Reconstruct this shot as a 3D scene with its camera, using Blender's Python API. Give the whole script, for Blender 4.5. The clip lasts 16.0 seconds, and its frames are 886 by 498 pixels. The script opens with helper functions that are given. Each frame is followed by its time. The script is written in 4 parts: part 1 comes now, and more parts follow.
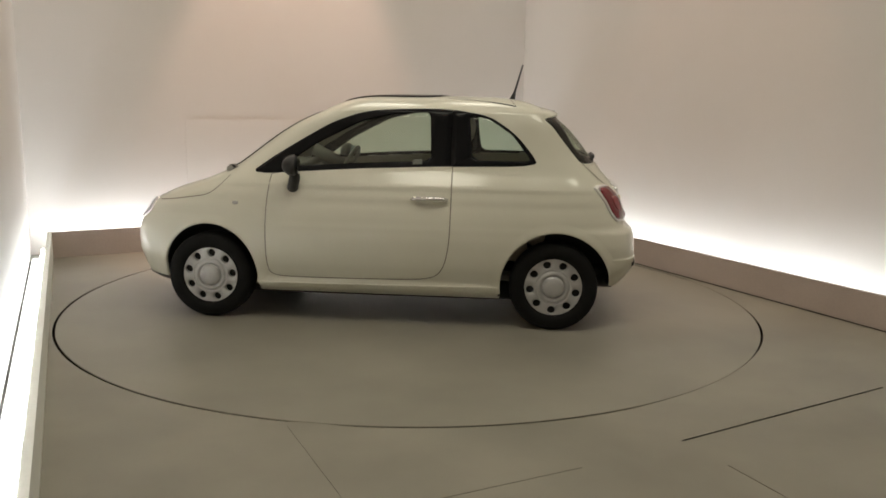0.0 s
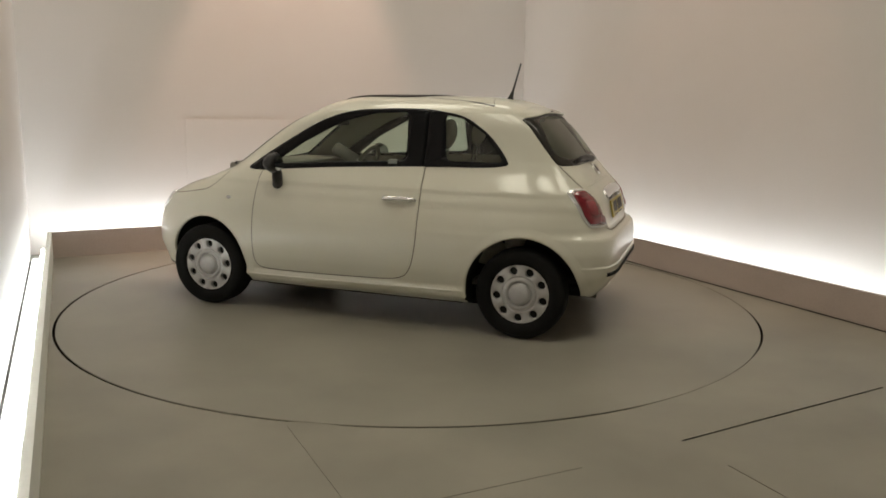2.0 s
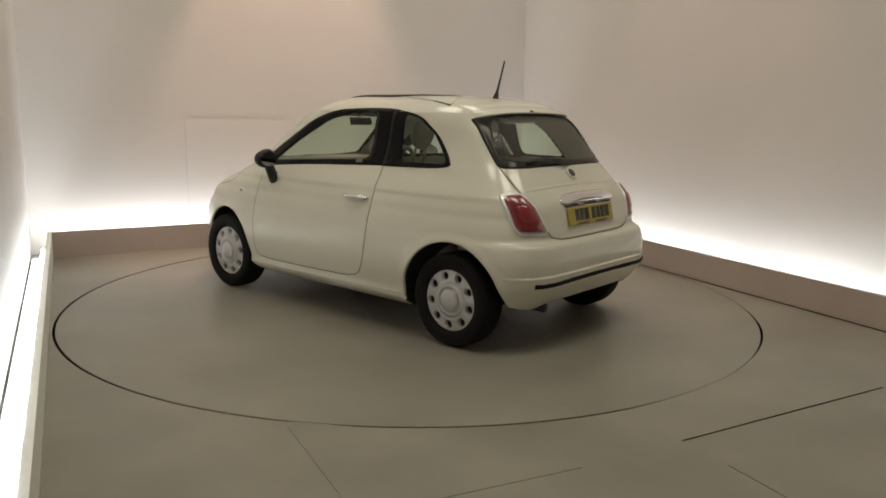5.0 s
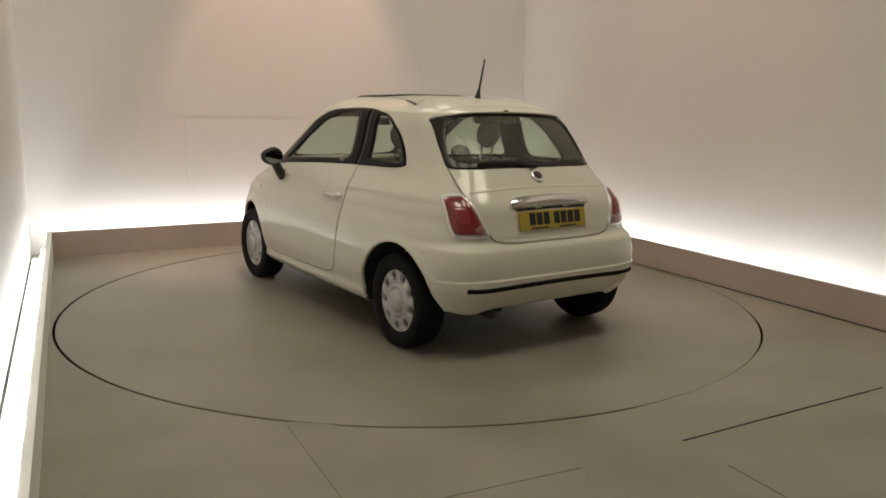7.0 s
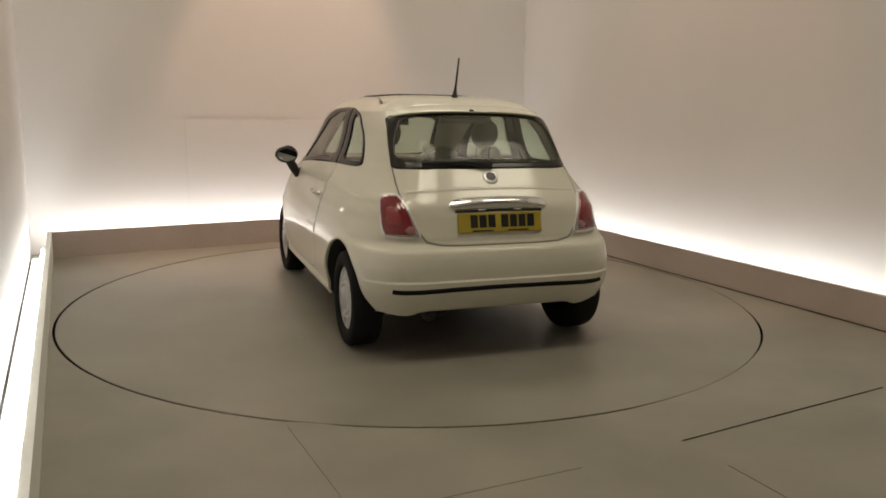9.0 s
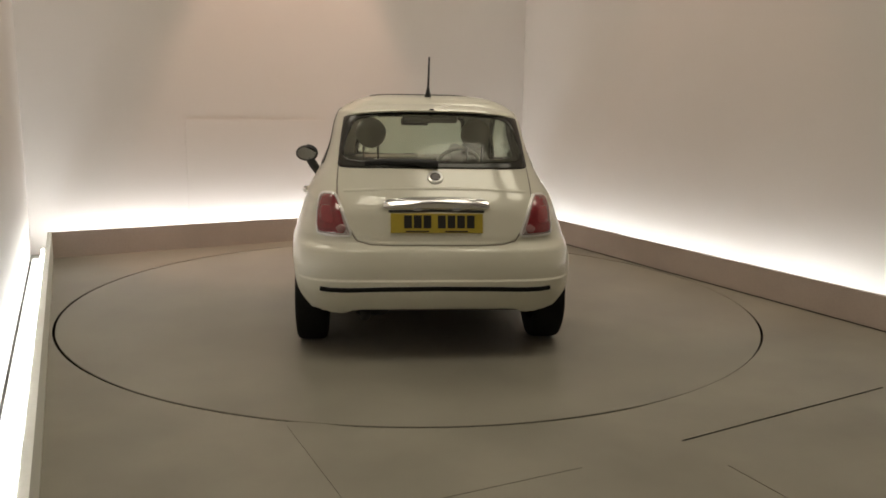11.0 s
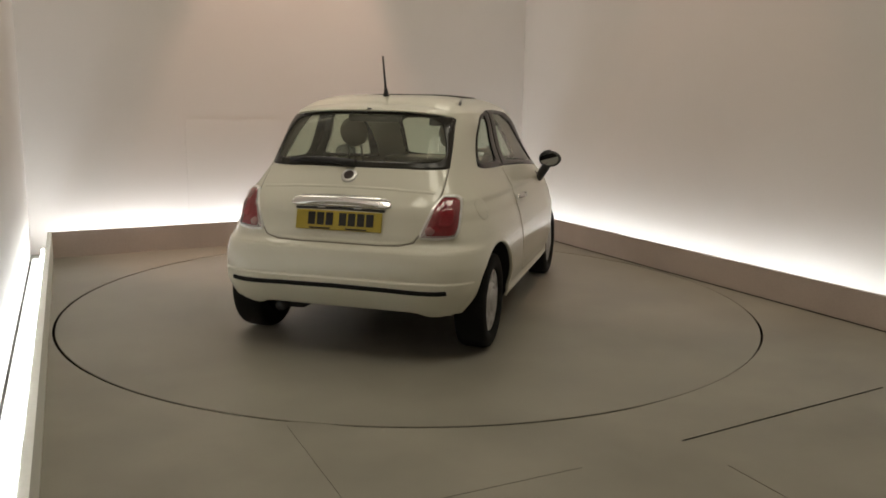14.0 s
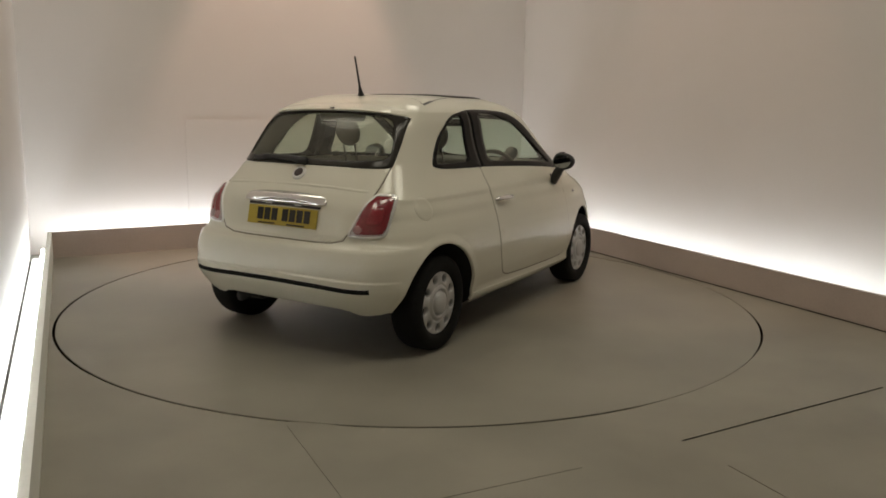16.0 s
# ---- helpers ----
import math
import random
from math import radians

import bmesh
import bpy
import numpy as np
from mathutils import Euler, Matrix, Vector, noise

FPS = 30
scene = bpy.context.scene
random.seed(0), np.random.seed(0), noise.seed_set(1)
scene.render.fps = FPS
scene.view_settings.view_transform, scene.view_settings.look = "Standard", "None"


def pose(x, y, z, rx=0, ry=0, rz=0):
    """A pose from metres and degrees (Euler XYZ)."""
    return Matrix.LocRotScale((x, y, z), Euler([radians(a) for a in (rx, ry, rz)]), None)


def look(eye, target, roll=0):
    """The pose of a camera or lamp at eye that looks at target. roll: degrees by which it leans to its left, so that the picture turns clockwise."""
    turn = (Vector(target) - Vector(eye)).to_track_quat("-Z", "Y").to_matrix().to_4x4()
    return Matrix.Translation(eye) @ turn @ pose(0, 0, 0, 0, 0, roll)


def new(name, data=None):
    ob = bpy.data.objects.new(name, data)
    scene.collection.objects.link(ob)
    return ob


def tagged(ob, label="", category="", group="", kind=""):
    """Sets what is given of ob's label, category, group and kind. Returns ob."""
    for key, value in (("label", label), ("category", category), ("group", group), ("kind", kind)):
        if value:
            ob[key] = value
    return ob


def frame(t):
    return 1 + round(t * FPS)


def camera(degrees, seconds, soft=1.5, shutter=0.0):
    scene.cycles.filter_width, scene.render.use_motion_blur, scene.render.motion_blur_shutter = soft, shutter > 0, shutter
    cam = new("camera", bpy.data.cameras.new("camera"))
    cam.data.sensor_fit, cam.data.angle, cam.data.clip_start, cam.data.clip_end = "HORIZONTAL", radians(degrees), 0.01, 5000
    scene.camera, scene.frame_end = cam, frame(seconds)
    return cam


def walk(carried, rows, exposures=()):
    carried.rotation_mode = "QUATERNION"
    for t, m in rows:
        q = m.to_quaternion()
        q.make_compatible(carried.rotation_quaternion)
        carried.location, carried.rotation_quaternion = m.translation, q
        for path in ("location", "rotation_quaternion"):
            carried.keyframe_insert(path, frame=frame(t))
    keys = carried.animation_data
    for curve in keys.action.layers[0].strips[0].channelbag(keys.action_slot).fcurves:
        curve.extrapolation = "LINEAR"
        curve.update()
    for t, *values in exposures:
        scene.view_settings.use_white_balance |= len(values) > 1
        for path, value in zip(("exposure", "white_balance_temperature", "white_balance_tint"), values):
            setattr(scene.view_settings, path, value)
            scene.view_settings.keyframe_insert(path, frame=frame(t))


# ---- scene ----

from mathutils.bvhtree import BVHTree

# ---- camera: fixed on a stand over the side ledge ----
cam = camera(58.66, 16.0, soft=1.7)
EYE = Vector((0.0, -5.856, 1.4395))
VIEW = look(EYE, EYE + Vector((0.038095, 0.983194, -0.178544)), 1.0385)
walk(cam, [(0.0, VIEW), (16.0, VIEW)], exposures=[(0.0, 0.09, 6320, 8.5), (2.0, 0.0, 6320, 8.5), (4.0, -0.03, 6300, 8.5), (6.5, -0.02, 6420, 9.5), (9.0, -0.07, 6640, 10.5), (12.0, -0.20, 6560, 10), (16.0, -0.26, 6380, 9.5)])

# ---- light ----
TUBE_POWER, TUBE_COLOUR = 3.3, (0.905, 0.965, 1.0)     # watts a metre of trough
CEIL_POWER, CEIL_COLOUR = 14.8, (1.0, 0.925, 0.73)
SPOT_POWER, SPOT_COLOUR = 400.0, (1.0, 0.60, 0.42)
world = bpy.data.worlds.new("dark_hall")
scene.world = world
world.use_nodes = True
world.node_tree.nodes["Background"].inputs[0].default_value = (0.9, 0.8, 0.7, 1)
world.node_tree.nodes["Background"].inputs[1].default_value = 0.01


# ---- materials ----
def material(name, colour, rough=0.5, metal=0.0, coat=0.0, grain=0.0, grain_scale=60.0, stain=0.0, stain_scale=1.5, bump=0.0, spec=0.5, emit=0.0, emit_colour=None):
    m = bpy.data.materials.new(name)
    m.use_nodes = True
    nt = m.node_tree
    b = nt.nodes["Principled BSDF"]
    b.inputs["Base Color"].default_value = (*colour, 1)
    b.inputs["Roughness"].default_value = rough
    b.inputs["Metallic"].default_value = metal
    b.inputs["Coat Weight"].default_value = coat
    b.inputs["Coat Roughness"].default_value, b.inputs["Coat IOR"].default_value = 0.11, 1.6
    b.inputs["Specular IOR Level"].default_value = spec
    if emit:
        b.inputs["Emission Color"].default_value = (*(emit_colour or colour), 1)
        b.inputs["Emission Strength"].default_value = emit
    if grain or stain or bump:
        co = nt.nodes.new("ShaderNodeTexCoord")
        fine, broad = nt.nodes.new("ShaderNodeTexNoise"), nt.nodes.new("ShaderNodeTexNoise")
        fine.inputs["Scale"].default_value, broad.inputs["Scale"].default_value = grain_scale, stain_scale
        fine.inputs["Detail"].default_value, broad.inputs["Detail"].default_value = 4, 5
        nt.links.new(co.outputs["Object"], fine.inputs["Vector"])
        nt.links.new(co.outputs["Object"], broad.inputs["Vector"])
        last = None
        for tex, amount in ((fine, grain), (broad, stain)):
            ramp = nt.nodes.new("ShaderNodeMapRange")
            ramp.inputs["From Min"].default_value, ramp.inputs["From Max"].default_value = 0.3, 0.7
            ramp.inputs["To Min"].default_value, ramp.inputs["To Max"].default_value = 1 - amount, 1 + amount
            nt.links.new(tex.outputs["Fac"], ramp.inputs["Value"])
            mul = nt.nodes.new("ShaderNodeVectorMath")
            mul.operation = "SCALE"
            if last is None:
                mul.inputs[0].default_value = colour
            else:
                nt.links.new(last.outputs[0], mul.inputs[0])
            nt.links.new(ramp.outputs[0], mul.inputs["Scale"])
            last = mul
        nt.links.new(last.outputs[0], b.inputs["Base Color"])
        rr = nt.nodes.new("ShaderNodeMapRange")
        rr.inputs["To Min"].default_value, rr.inputs["To Max"].default_value = max(rough - 0.5 * stain, 0.02), min(rough + 0.5 * stain, 1)
        nt.links.new(broad.outputs["Fac"], rr.inputs["Value"])
        nt.links.new(rr.outputs[0], b.inputs["Roughness"])
        if bump:
            bp = nt.nodes.new("ShaderNodeBump")
            bp.inputs["Strength"].default_value, bp.inputs["Distance"].default_value = bump, 0.002
            nt.links.new(fine.outputs["Fac"], bp.inputs["Height"])
            nt.links.new(bp.outputs[0], b.inputs["Normal"])
    return m


def glass_material(name, tint, gloss=1.0, film=0.0):
    m = bpy.data.materials.new(name)
    m.use_nodes = True
    nt = m.node_tree
    nt.nodes.remove(nt.nodes["Principled BSDF"])
    out = nt.nodes["Material Output"]
    clear, shine, mix, fres = (nt.nodes.new("ShaderNode" + k) for k in ("BsdfTransparent", "BsdfGlossy", "MixShader", "LayerWeight"))
    clear.inputs[0].default_value = (*tint, 1)
    shine.inputs["Color"].default_value = (gloss, gloss, gloss, 1)
    shine.inputs["Roughness"].default_value = 0.02
    power, scale = nt.nodes.new("ShaderNodeMath"), nt.nodes.new("ShaderNodeMath")
    power.operation, scale.operation = "POWER", "MULTIPLY_ADD"
    power.inputs[1].default_value, scale.inputs[1].default_value, scale.inputs[2].default_value = 5.0, 0.9, 0.035
    nt.links.new(fres.outputs["Facing"], power.inputs[0])
    nt.links.new(power.outputs[0], scale.inputs[0])
    nt.links.new(scale.outputs[0], mix.inputs[0])
    # thin uneven pale haze put into the pane's colour for soft reflections
    haze, veil, patchy, level = (nt.nodes.new("ShaderNode" + k) for k in ("BsdfDiffuse", "MixShader", "TexNoise", "MapRange"))
    haze.inputs[0].default_value = (0.52, 0.50, 0.43, 1)
    patchy.inputs["Scale"].default_value = 4.0
    level.inputs["To Min"].default_value, level.inputs["To Max"].default_value = film * 0.6, film * 1.4
    nt.links.new(patchy.outputs["Fac"], level.inputs["Value"])
    nt.links.new(level.outputs[0], veil.inputs[0])
    nt.links.new(clear.outputs[0], veil.inputs[1])
    nt.links.new(haze.outputs[0], veil.inputs[2])
    nt.links.new(veil.outputs[0], mix.inputs[1])
    nt.links.new(shine.outputs[0], mix.inputs[2])
    nt.links.new(mix.outputs[0], out.inputs[0])
    return m


WALL = material("wall_paint", (0.68, 0.635, 0.605), 0.75, grain=0.015, stain=0.03, stain_scale=0.6, bump=0.08, grain_scale=180)
# grey of the added wall, set so that it bounces light onto the car
BOUNCE_GREY = material("bounce_wall_grey", (0.30, 0.285, 0.265), 0.8, grain=0.03, stain=0.05)
CEILING = material("ceiling_paint", (0.55, 0.52, 0.50), 0.9, stain=0.03)
FLOOR = material("floor_paint", (0.280, 0.263, 0.217), 0.42, grain=0.05, stain=0.17, stain_scale=1.3, bump=0.12, grain_scale=240, spec=0.35)
DISC = material("turntable_paint", (0.282, 0.267, 0.221), 0.40, grain=0.05, stain=0.15, stain_scale=1.1, bump=0.12, grain_scale=240, spec=0.35)
LEDGE = material("ledge_board", (0.50, 0.42, 0.375), 0.6, grain=0.03, stain=0.06, stain_scale=2.5, bump=0.05)
LEDGE_TOP = material("ledge_top_white", (0.84, 0.86, 0.81), 0.6, grain=0.02, stain=0.04)
PIT = material("pit_shadow", (0.026, 0.019, 0.013), 0.9)
TUBE_GLASS = material("tube_glass", (0.9, 0.9, 0.9), 0.3, emit=14.0, emit_colour=(0.905, 0.965, 1.0))
PANEL_GLASS = material("panel_diffuser", (0.9, 0.9, 0.88), 0.4, emit=1.6, emit_colour=(1.0, 0.90, 0.74))
METAL_WHITE = material("white_enamel", (0.75, 0.75, 0.73), 0.4)
PAINT = material("ivory_paint", (0.715, 0.70, 0.592), 0.45, coat=0.8, stain=0.012, stain_scale=3, spec=0.3)
SEAM = material("panel_gap", (0.22, 0.20, 0.16), 0.8)
BLACK = material("black_plastic", (0.018, 0.018, 0.019), 0.45, grain=0.1, grain_scale=300, bump=0.1)
FRIT = material("black_window_trim", (0.008, 0.008, 0.009), 0.16, spec=0.12)
RUBBER = material("tyre_rubber", (0.009, 0.0088, 0.0085), 0.8, spec=0.2, grain=0.15, grain_scale=90, stain=0.15, stain_scale=8, bump=0.3)
SILVER = material("silver_wheel_paint", (0.52, 0.52, 0.52), 0.36, metal=0.35, stain=0.05, stain_scale=14)
RIM = material("bright_lamp_trim", (0.80, 0.80, 0.78), 0.28, metal=0.6)
# mirror reflectance cut to stand in for an unlit hall being reflected
MIRROR = material("mirror_glass", (0.32, 0.33, 0.34), 0.03, metal=1.0)
CHROME = material("chrome", (0.80, 0.80, 0.80), 0.14, metal=1.0)
GLASS = glass_material("window_glass", (0.71, 0.79, 0.71), film=0.03)
REAR_PANE = glass_material("tinted_rear_glass", (0.74, 0.80, 0.70), gloss=0.5, film=0.13)
BORDER = material("printed_glass_border", (0.026, 0.024, 0.020), 0.2, spec=0.3)
STRIP = material("black_bumper_rubber", (0.008, 0.008, 0.008), 0.7, spec=0.15, grain=0.1)
RED = material("red_lens", (0.21, 0.014, 0.022), 0.14, coat=1.0, grain=0.2, grain_scale=120)
PALER_RED = material("paler_red_lens", (0.27, 0.022, 0.032), 0.2, coat=1.0, grain=0.25, grain_scale=160)
LABEL = material("grey_label", (0.16, 0.17, 0.15), 0.6)
REVERSE = material("smoky_red_lens", (0.30, 0.14, 0.14), 0.22, coat=1.0, grain=0.1, grain_scale=120)
PALE_LENS = material("clear_lens", (0.62, 0.61, 0.60), 0.12, coat=1.0, metal=0.3, grain=0.1, grain_scale=120)
SMOKE_LENS = material("smoky_lens", (0.50, 0.43, 0.43), 0.14, coat=1.0, metal=0.3, grain=0.1, grain_scale=120)
YELLOW = material("plate_yellow", (0.42, 0.325, 0.04), 0.35, stain=0.05, stain_scale=20)
INK = material("plate_ink", (0.015, 0.014, 0.013), 0.4)
TRIM = material("cabin_trim", (0.24, 0.23, 0.21), 0.7, grain=0.05, stain=0.05)
SEAT = material("grey_seat_cloth", (0.52, 0.485, 0.42), 0.85, grain=0.12, grain_scale=150, bump=0.3)
IVORY_TRIM = material("ivory_cabin_plastic", (0.50, 0.47, 0.40), 0.5, stain=0.03)
UNDER = material("underseal", (0.02, 0.02, 0.02), 0.85, grain=0.1)
STEEL = material("dull_steel", (0.30, 0.29, 0.28), 0.4, metal=1.0, stain=0.1, stain_scale=20)


# ---- mesh helpers ----
def mesh_of(name, verts, faces, mat, smooth=True):
    me = bpy.data.meshes.new(name)
    me.from_pydata([tuple(v) for v in verts], [], faces)
    me.materials.append(mat)
    if smooth:
        me.polygons.foreach_set("use_smooth", [True] * len(me.polygons))
    me.update()
    return me


def piece(name, verts, faces, mat, parent=None, label="", smooth=True):
    ob = new(name, mesh_of(name, verts, faces, mat, smooth))
    ob.parent = parent
    return tagged(ob, label)


def part(name, bm, mat, parent, label="", smooth=True):
    me = bpy.data.meshes.new(name)
    bm.normal_update()
    bm.to_mesh(me)
    bm.free()
    me.materials.append(mat)
    if smooth:
        me.polygons.foreach_set("use_smooth", [True] * len(me.polygons))
    ob = new(name, me)
    ob.parent = parent
    return tagged(ob, label)


def box(bm, size, m, bevel=0.0, segments=2):
    made = bmesh.ops.create_cube(bm, size=1.0, matrix=m @ Matrix.Diagonal((*size, 1)))
    if bevel:
        edges = list({e for v in made["verts"] for e in v.link_edges})
        bmesh.ops.bevel(bm, geom=edges, offset=bevel, segments=segments, affect="EDGES", profile=0.5)
    return bm


def lathe(profile, n, m=Matrix()):
    """A surface of revolution about local y from (radius, y) pairs."""
    verts, faces = [], []
    for r, y in profile:
        for k in range(n):
            a = 2 * math.pi * k / n
            verts.append(m @ Vector((r * math.cos(a), y, r * math.sin(a))))
    for i in range(len(profile) - 1):
        for k in range(n):
            a, b = i * n + k, i * n + (k + 1) % n
            faces.append((a, b, b + n, a + n))
    return verts, faces


def tube(points, radius, sides=10, radii=None):
    """A round bar along points."""
    pts = [Vector(p) for p in points]
    verts, faces = [], []
    for i, p in enumerate(pts):
        d = (pts[min(i + 1, len(pts) - 1)] - pts[max(i - 1, 0)]).normalized()
        u = d.orthogonal().normalized() if i == 0 else (u - d * u.dot(d)).normalized()
        w = d.cross(u)
        r = radii[i] if radii else radius
        for k in range(sides):
            a = 2 * math.pi * k / sides
            verts.append(p + u * (r * math.cos(a)) + w * (r * math.sin(a)))
    for i in range(len(pts) - 1):
        for k in range(sides):
            a, b = i * sides + k, i * sides + (k + 1) % sides
            faces.append((a, b, b + sides, a + sides))
    faces.append(tuple(range(sides))[::-1])
    faces.append(tuple(range((len(pts) - 1) * sides, len(pts) * sides)))
    return verts, faces


# ---- the room: three walls with a light trough behind a low ledge ----
LB, RB = Vector((-3.30, 1.38, 0)), Vector((1.048, 3.709, 0))       # ledge corners
LEFT_WAY, RIGHT_WAY = Vector((1.99, -4.62, 0)).normalized(), Vector((1.04, -2.24, 0)).normalized()
BACK_WAY = (RB - LB).normalized()
OUT_L, OUT_B, OUT_R = Vector((-LEFT_WAY.y, LEFT_WAY.x, 0)) * -1, Vector((-BACK_WAY.y, BACK_WAY.x, 0)), Vector((-RIGHT_WAY.y, RIGHT_WAY.x, 0))
GAP_L, GAP_B, GAP_R = 0.19, 0.24, 0.46
LEDGE_H, HEIGHT = 0.24, 5.2
LONG = 9.6


def meet(p, d, q, e):
    """Where two lines in plan meet."""
    s = ((q - p).x * e.y - (q - p).y * e.x) / (d.x * e.y - d.y * e.x)
    return p + d * s


WLB = meet(LB + OUT_L * GAP_L, LEFT_WAY, LB + OUT_B * GAP_B, BACK_WAY)
WRB = meet(RB + OUT_R * GAP_R, RIGHT_WAY, RB + OUT_B * GAP_B, BACK_WAY)
WLF, WRF = WLB + LEFT_WAY * LONG, WRB + RIGHT_WAY * (LONG + 1.0)


def slab(name, a, b, out, thick, z0, z1, mat, label, bevel=0.0):
    """An upright slab from a to b whose inner face is the line a-b, out: the way in which it is thick."""
    way, mid = (b - a).normalized(), (a + b) / 2 + out * (thick / 2)
    m = Matrix.Translation((mid.x, mid.y, (z0 + z1) / 2)) @ Matrix.Rotation(math.atan2(way.y, way.x), 4, "Z")
    ob = part(name, box(bmesh.new(), ((b - a).length, thick, z1 - z0), m, bevel), mat, None, label, smooth=False)
    return tagged(ob, category="wall", kind="structure")


slab("wall_west", WLB, WLF, OUT_L, 0.12, -0.05, HEIGHT, WALL, "white painted studio side wall lit from below")
slab("wall_north", WLB - BACK_WAY * 0.12, WRB + BACK_WAY * 0.12, OUT_B, 0.12, -0.05, HEIGHT, WALL, "white painted studio back wall lit from below")
slab("wall_east", WRB, WRF, OUT_R, 0.12, -0.05, HEIGHT, WALL, "white painted studio wall glowing above its ledge")
# unseen wall added behind the camera to close the room and bounce light
FRONT = (WRF - WLF).normalized()
slab("added_wall_south", WLF, WRF, Vector((FRONT.y, -FRONT.x, 0)), 0.12, -0.05, HEIGHT, BOUNCE_GREY, "added grey wall behind the camera, out of view")


def flat(name, ring, z, thick, mat, label, category):
    n = len(ring)
    verts = [(p.x, p.y, z) for p in ring] + [(p.x, p.y, z + thick) for p in ring]
    faces = [tuple(range(n))[::-1], tuple(range(n, 2 * n))] + [(i, (i + 1) % n, n + (i + 1) % n, n + i) for i in range(n)]
    return tagged(piece(name, verts, faces, mat, None, label, smooth=False), category=category, kind="structure")


flat("ceiling", [WLF, WRF, WRB, WLB], HEIGHT, 0.1, CEILING, "plain grey painted studio ceiling", "ceiling")
flat("pit_base", [WLF, WRF, WRB, WLB], -0.14, 0.04, PIT, "dark pit under the floor joints", "floor")

# floor with a round opening for the turntable and narrow cut joints
RADIUS, JOINT = 2.461, 0.0155
CENTRE = Vector((0.012, -0.006))


def slot(a, b, width):
    a, b = Vector(a), Vector(b)
    n = Vector((a.y - b.y, b.x - a.x)).normalized() * (width / 2)
    return [a - n, b - n, b + n, a + n]


def joint(a):
    """Width of the gap round the turntable: narrowed over three stretches where its line is faint."""
    width = JOINT
    for middle, spread in ((-100.5, 2.5), (-46.0, 17.0), (4.0, 17.0)):
        away = (math.degrees(a) - middle + 180) % 360 - 180
        width -= (JOINT - 0.002) * math.exp(-(away / spread)**4)
    return max(width, 0.002)


def floor():
    bm = bmesh.new()
    edges = []
    loops = [[Vector((p.x, p.y)) for p in (WLF, WRF, WRB, WLB)],
             [CENTRE + Vector(((RADIUS + joint(a)) * math.cos(a), (RADIUS + joint(a)) * math.sin(a))) for a in (2 * math.pi * k / 240 for k in range(240))],
             slot((-0.561, -2.46), (-0.20, -3.245), 0.002), slot((0.10, -3.14), (0.70, -2.876), 0.004),
             slot((1.20, -2.615), (2.52, -1.925), 0.012), slot((1.31, -2.855), (1.475, -3.235), 0.005)]
    for loop in loops:
        vs = [bm.verts.new((p.x, p.y, 0.0)) for p in loop]
        edges += [bm.edges.new((vs[i], vs[(i + 1) % len(vs)])) for i in range(len(vs))]
    bmesh.ops.triangle_fill(bm, use_beauty=True, use_dissolve=False, edges=edges, normal=(0, 0, 1))
    top = list(bm.faces)
    ext = bmesh.ops.extrude_face_region(bm, geom=top)
    bmesh.ops.translate(bm, vec=(0, 0, -0.004), verts=[g for g in ext["geom"] if isinstance(g, bmesh.types.BMVert)])
    bmesh.ops.recalc_face_normals(bm, faces=bm.faces)
    return tagged(part("floor", bm, FLOOR, None, "grey-brown painted studio floor with narrow joints", smooth=False), category="floor", kind="structure")


floor()


def turntable():
    n = 160
    verts, faces = [], []
    for r, z in ((RADIUS - 0.001, -0.006), (RADIUS - 0.001, -0.002), (RADIUS - 0.003, 0.0)):
        verts += [(r * math.cos(2 * math.pi * k / n), r * math.sin(2 * math.pi * k / n), z) for k in range(n)]
    for i in range(2):
        faces += [(i * n + k, i * n + (k + 1) % n, (i + 1) * n + (k + 1) % n, (i + 1) * n + k) for k in range(n)]
    faces += [tuple(range(2 * n, 3 * n)), tuple(range(n))[::-1]]
    ob = piece("turntable", verts, faces, DISC, None, "round grey-brown turntable flush with the floor", smooth=False)
    piece("drum", *lathe([(RADIUS - 0.02, 0.006), (RADIUS - 0.02, 0.09)], 96, pose(0, 0, 0, -90)), PIT, ob, "dark drum under the plate")
    return tagged(ob, category="turntable")


TABLE = turntable()

# ledges: a painted board on edge with a pale top strip
for name, a, b, out, thick in (("ledge_west", LB, LB + LEFT_WAY * (LONG - 0.3), OUT_L, 0.03), ("ledge_north", LB, RB, OUT_B, 0.018), ("ledge_east", RB, RB + RIGHT_WAY * LONG, OUT_R, 0.018)):
    white = name == "ledge_west"
    ob = slab(name, a, b, out, thick, 0.0, LEDGE_H - 0.012, LEDGE_TOP if white else LEDGE, "low white ledge board along the side wall" if white else "low mauve-brown painted ledge board round the turntable")
    tagged(ob, category="ledge")
    if name == "ledge_west":
        cap = slab("ledge_cap", a, b, out, thick + 0.004, LEDGE_H - 0.012, LEDGE_H, LEDGE_TOP, "white cap of the ledge")
    else:
        cap = slab("ledge_cap", a, b, out, thick, LEDGE_H - 0.012, LEDGE_H, LEDGE, "")
    cap.parent = ob
    del cap["category"], cap["kind"]


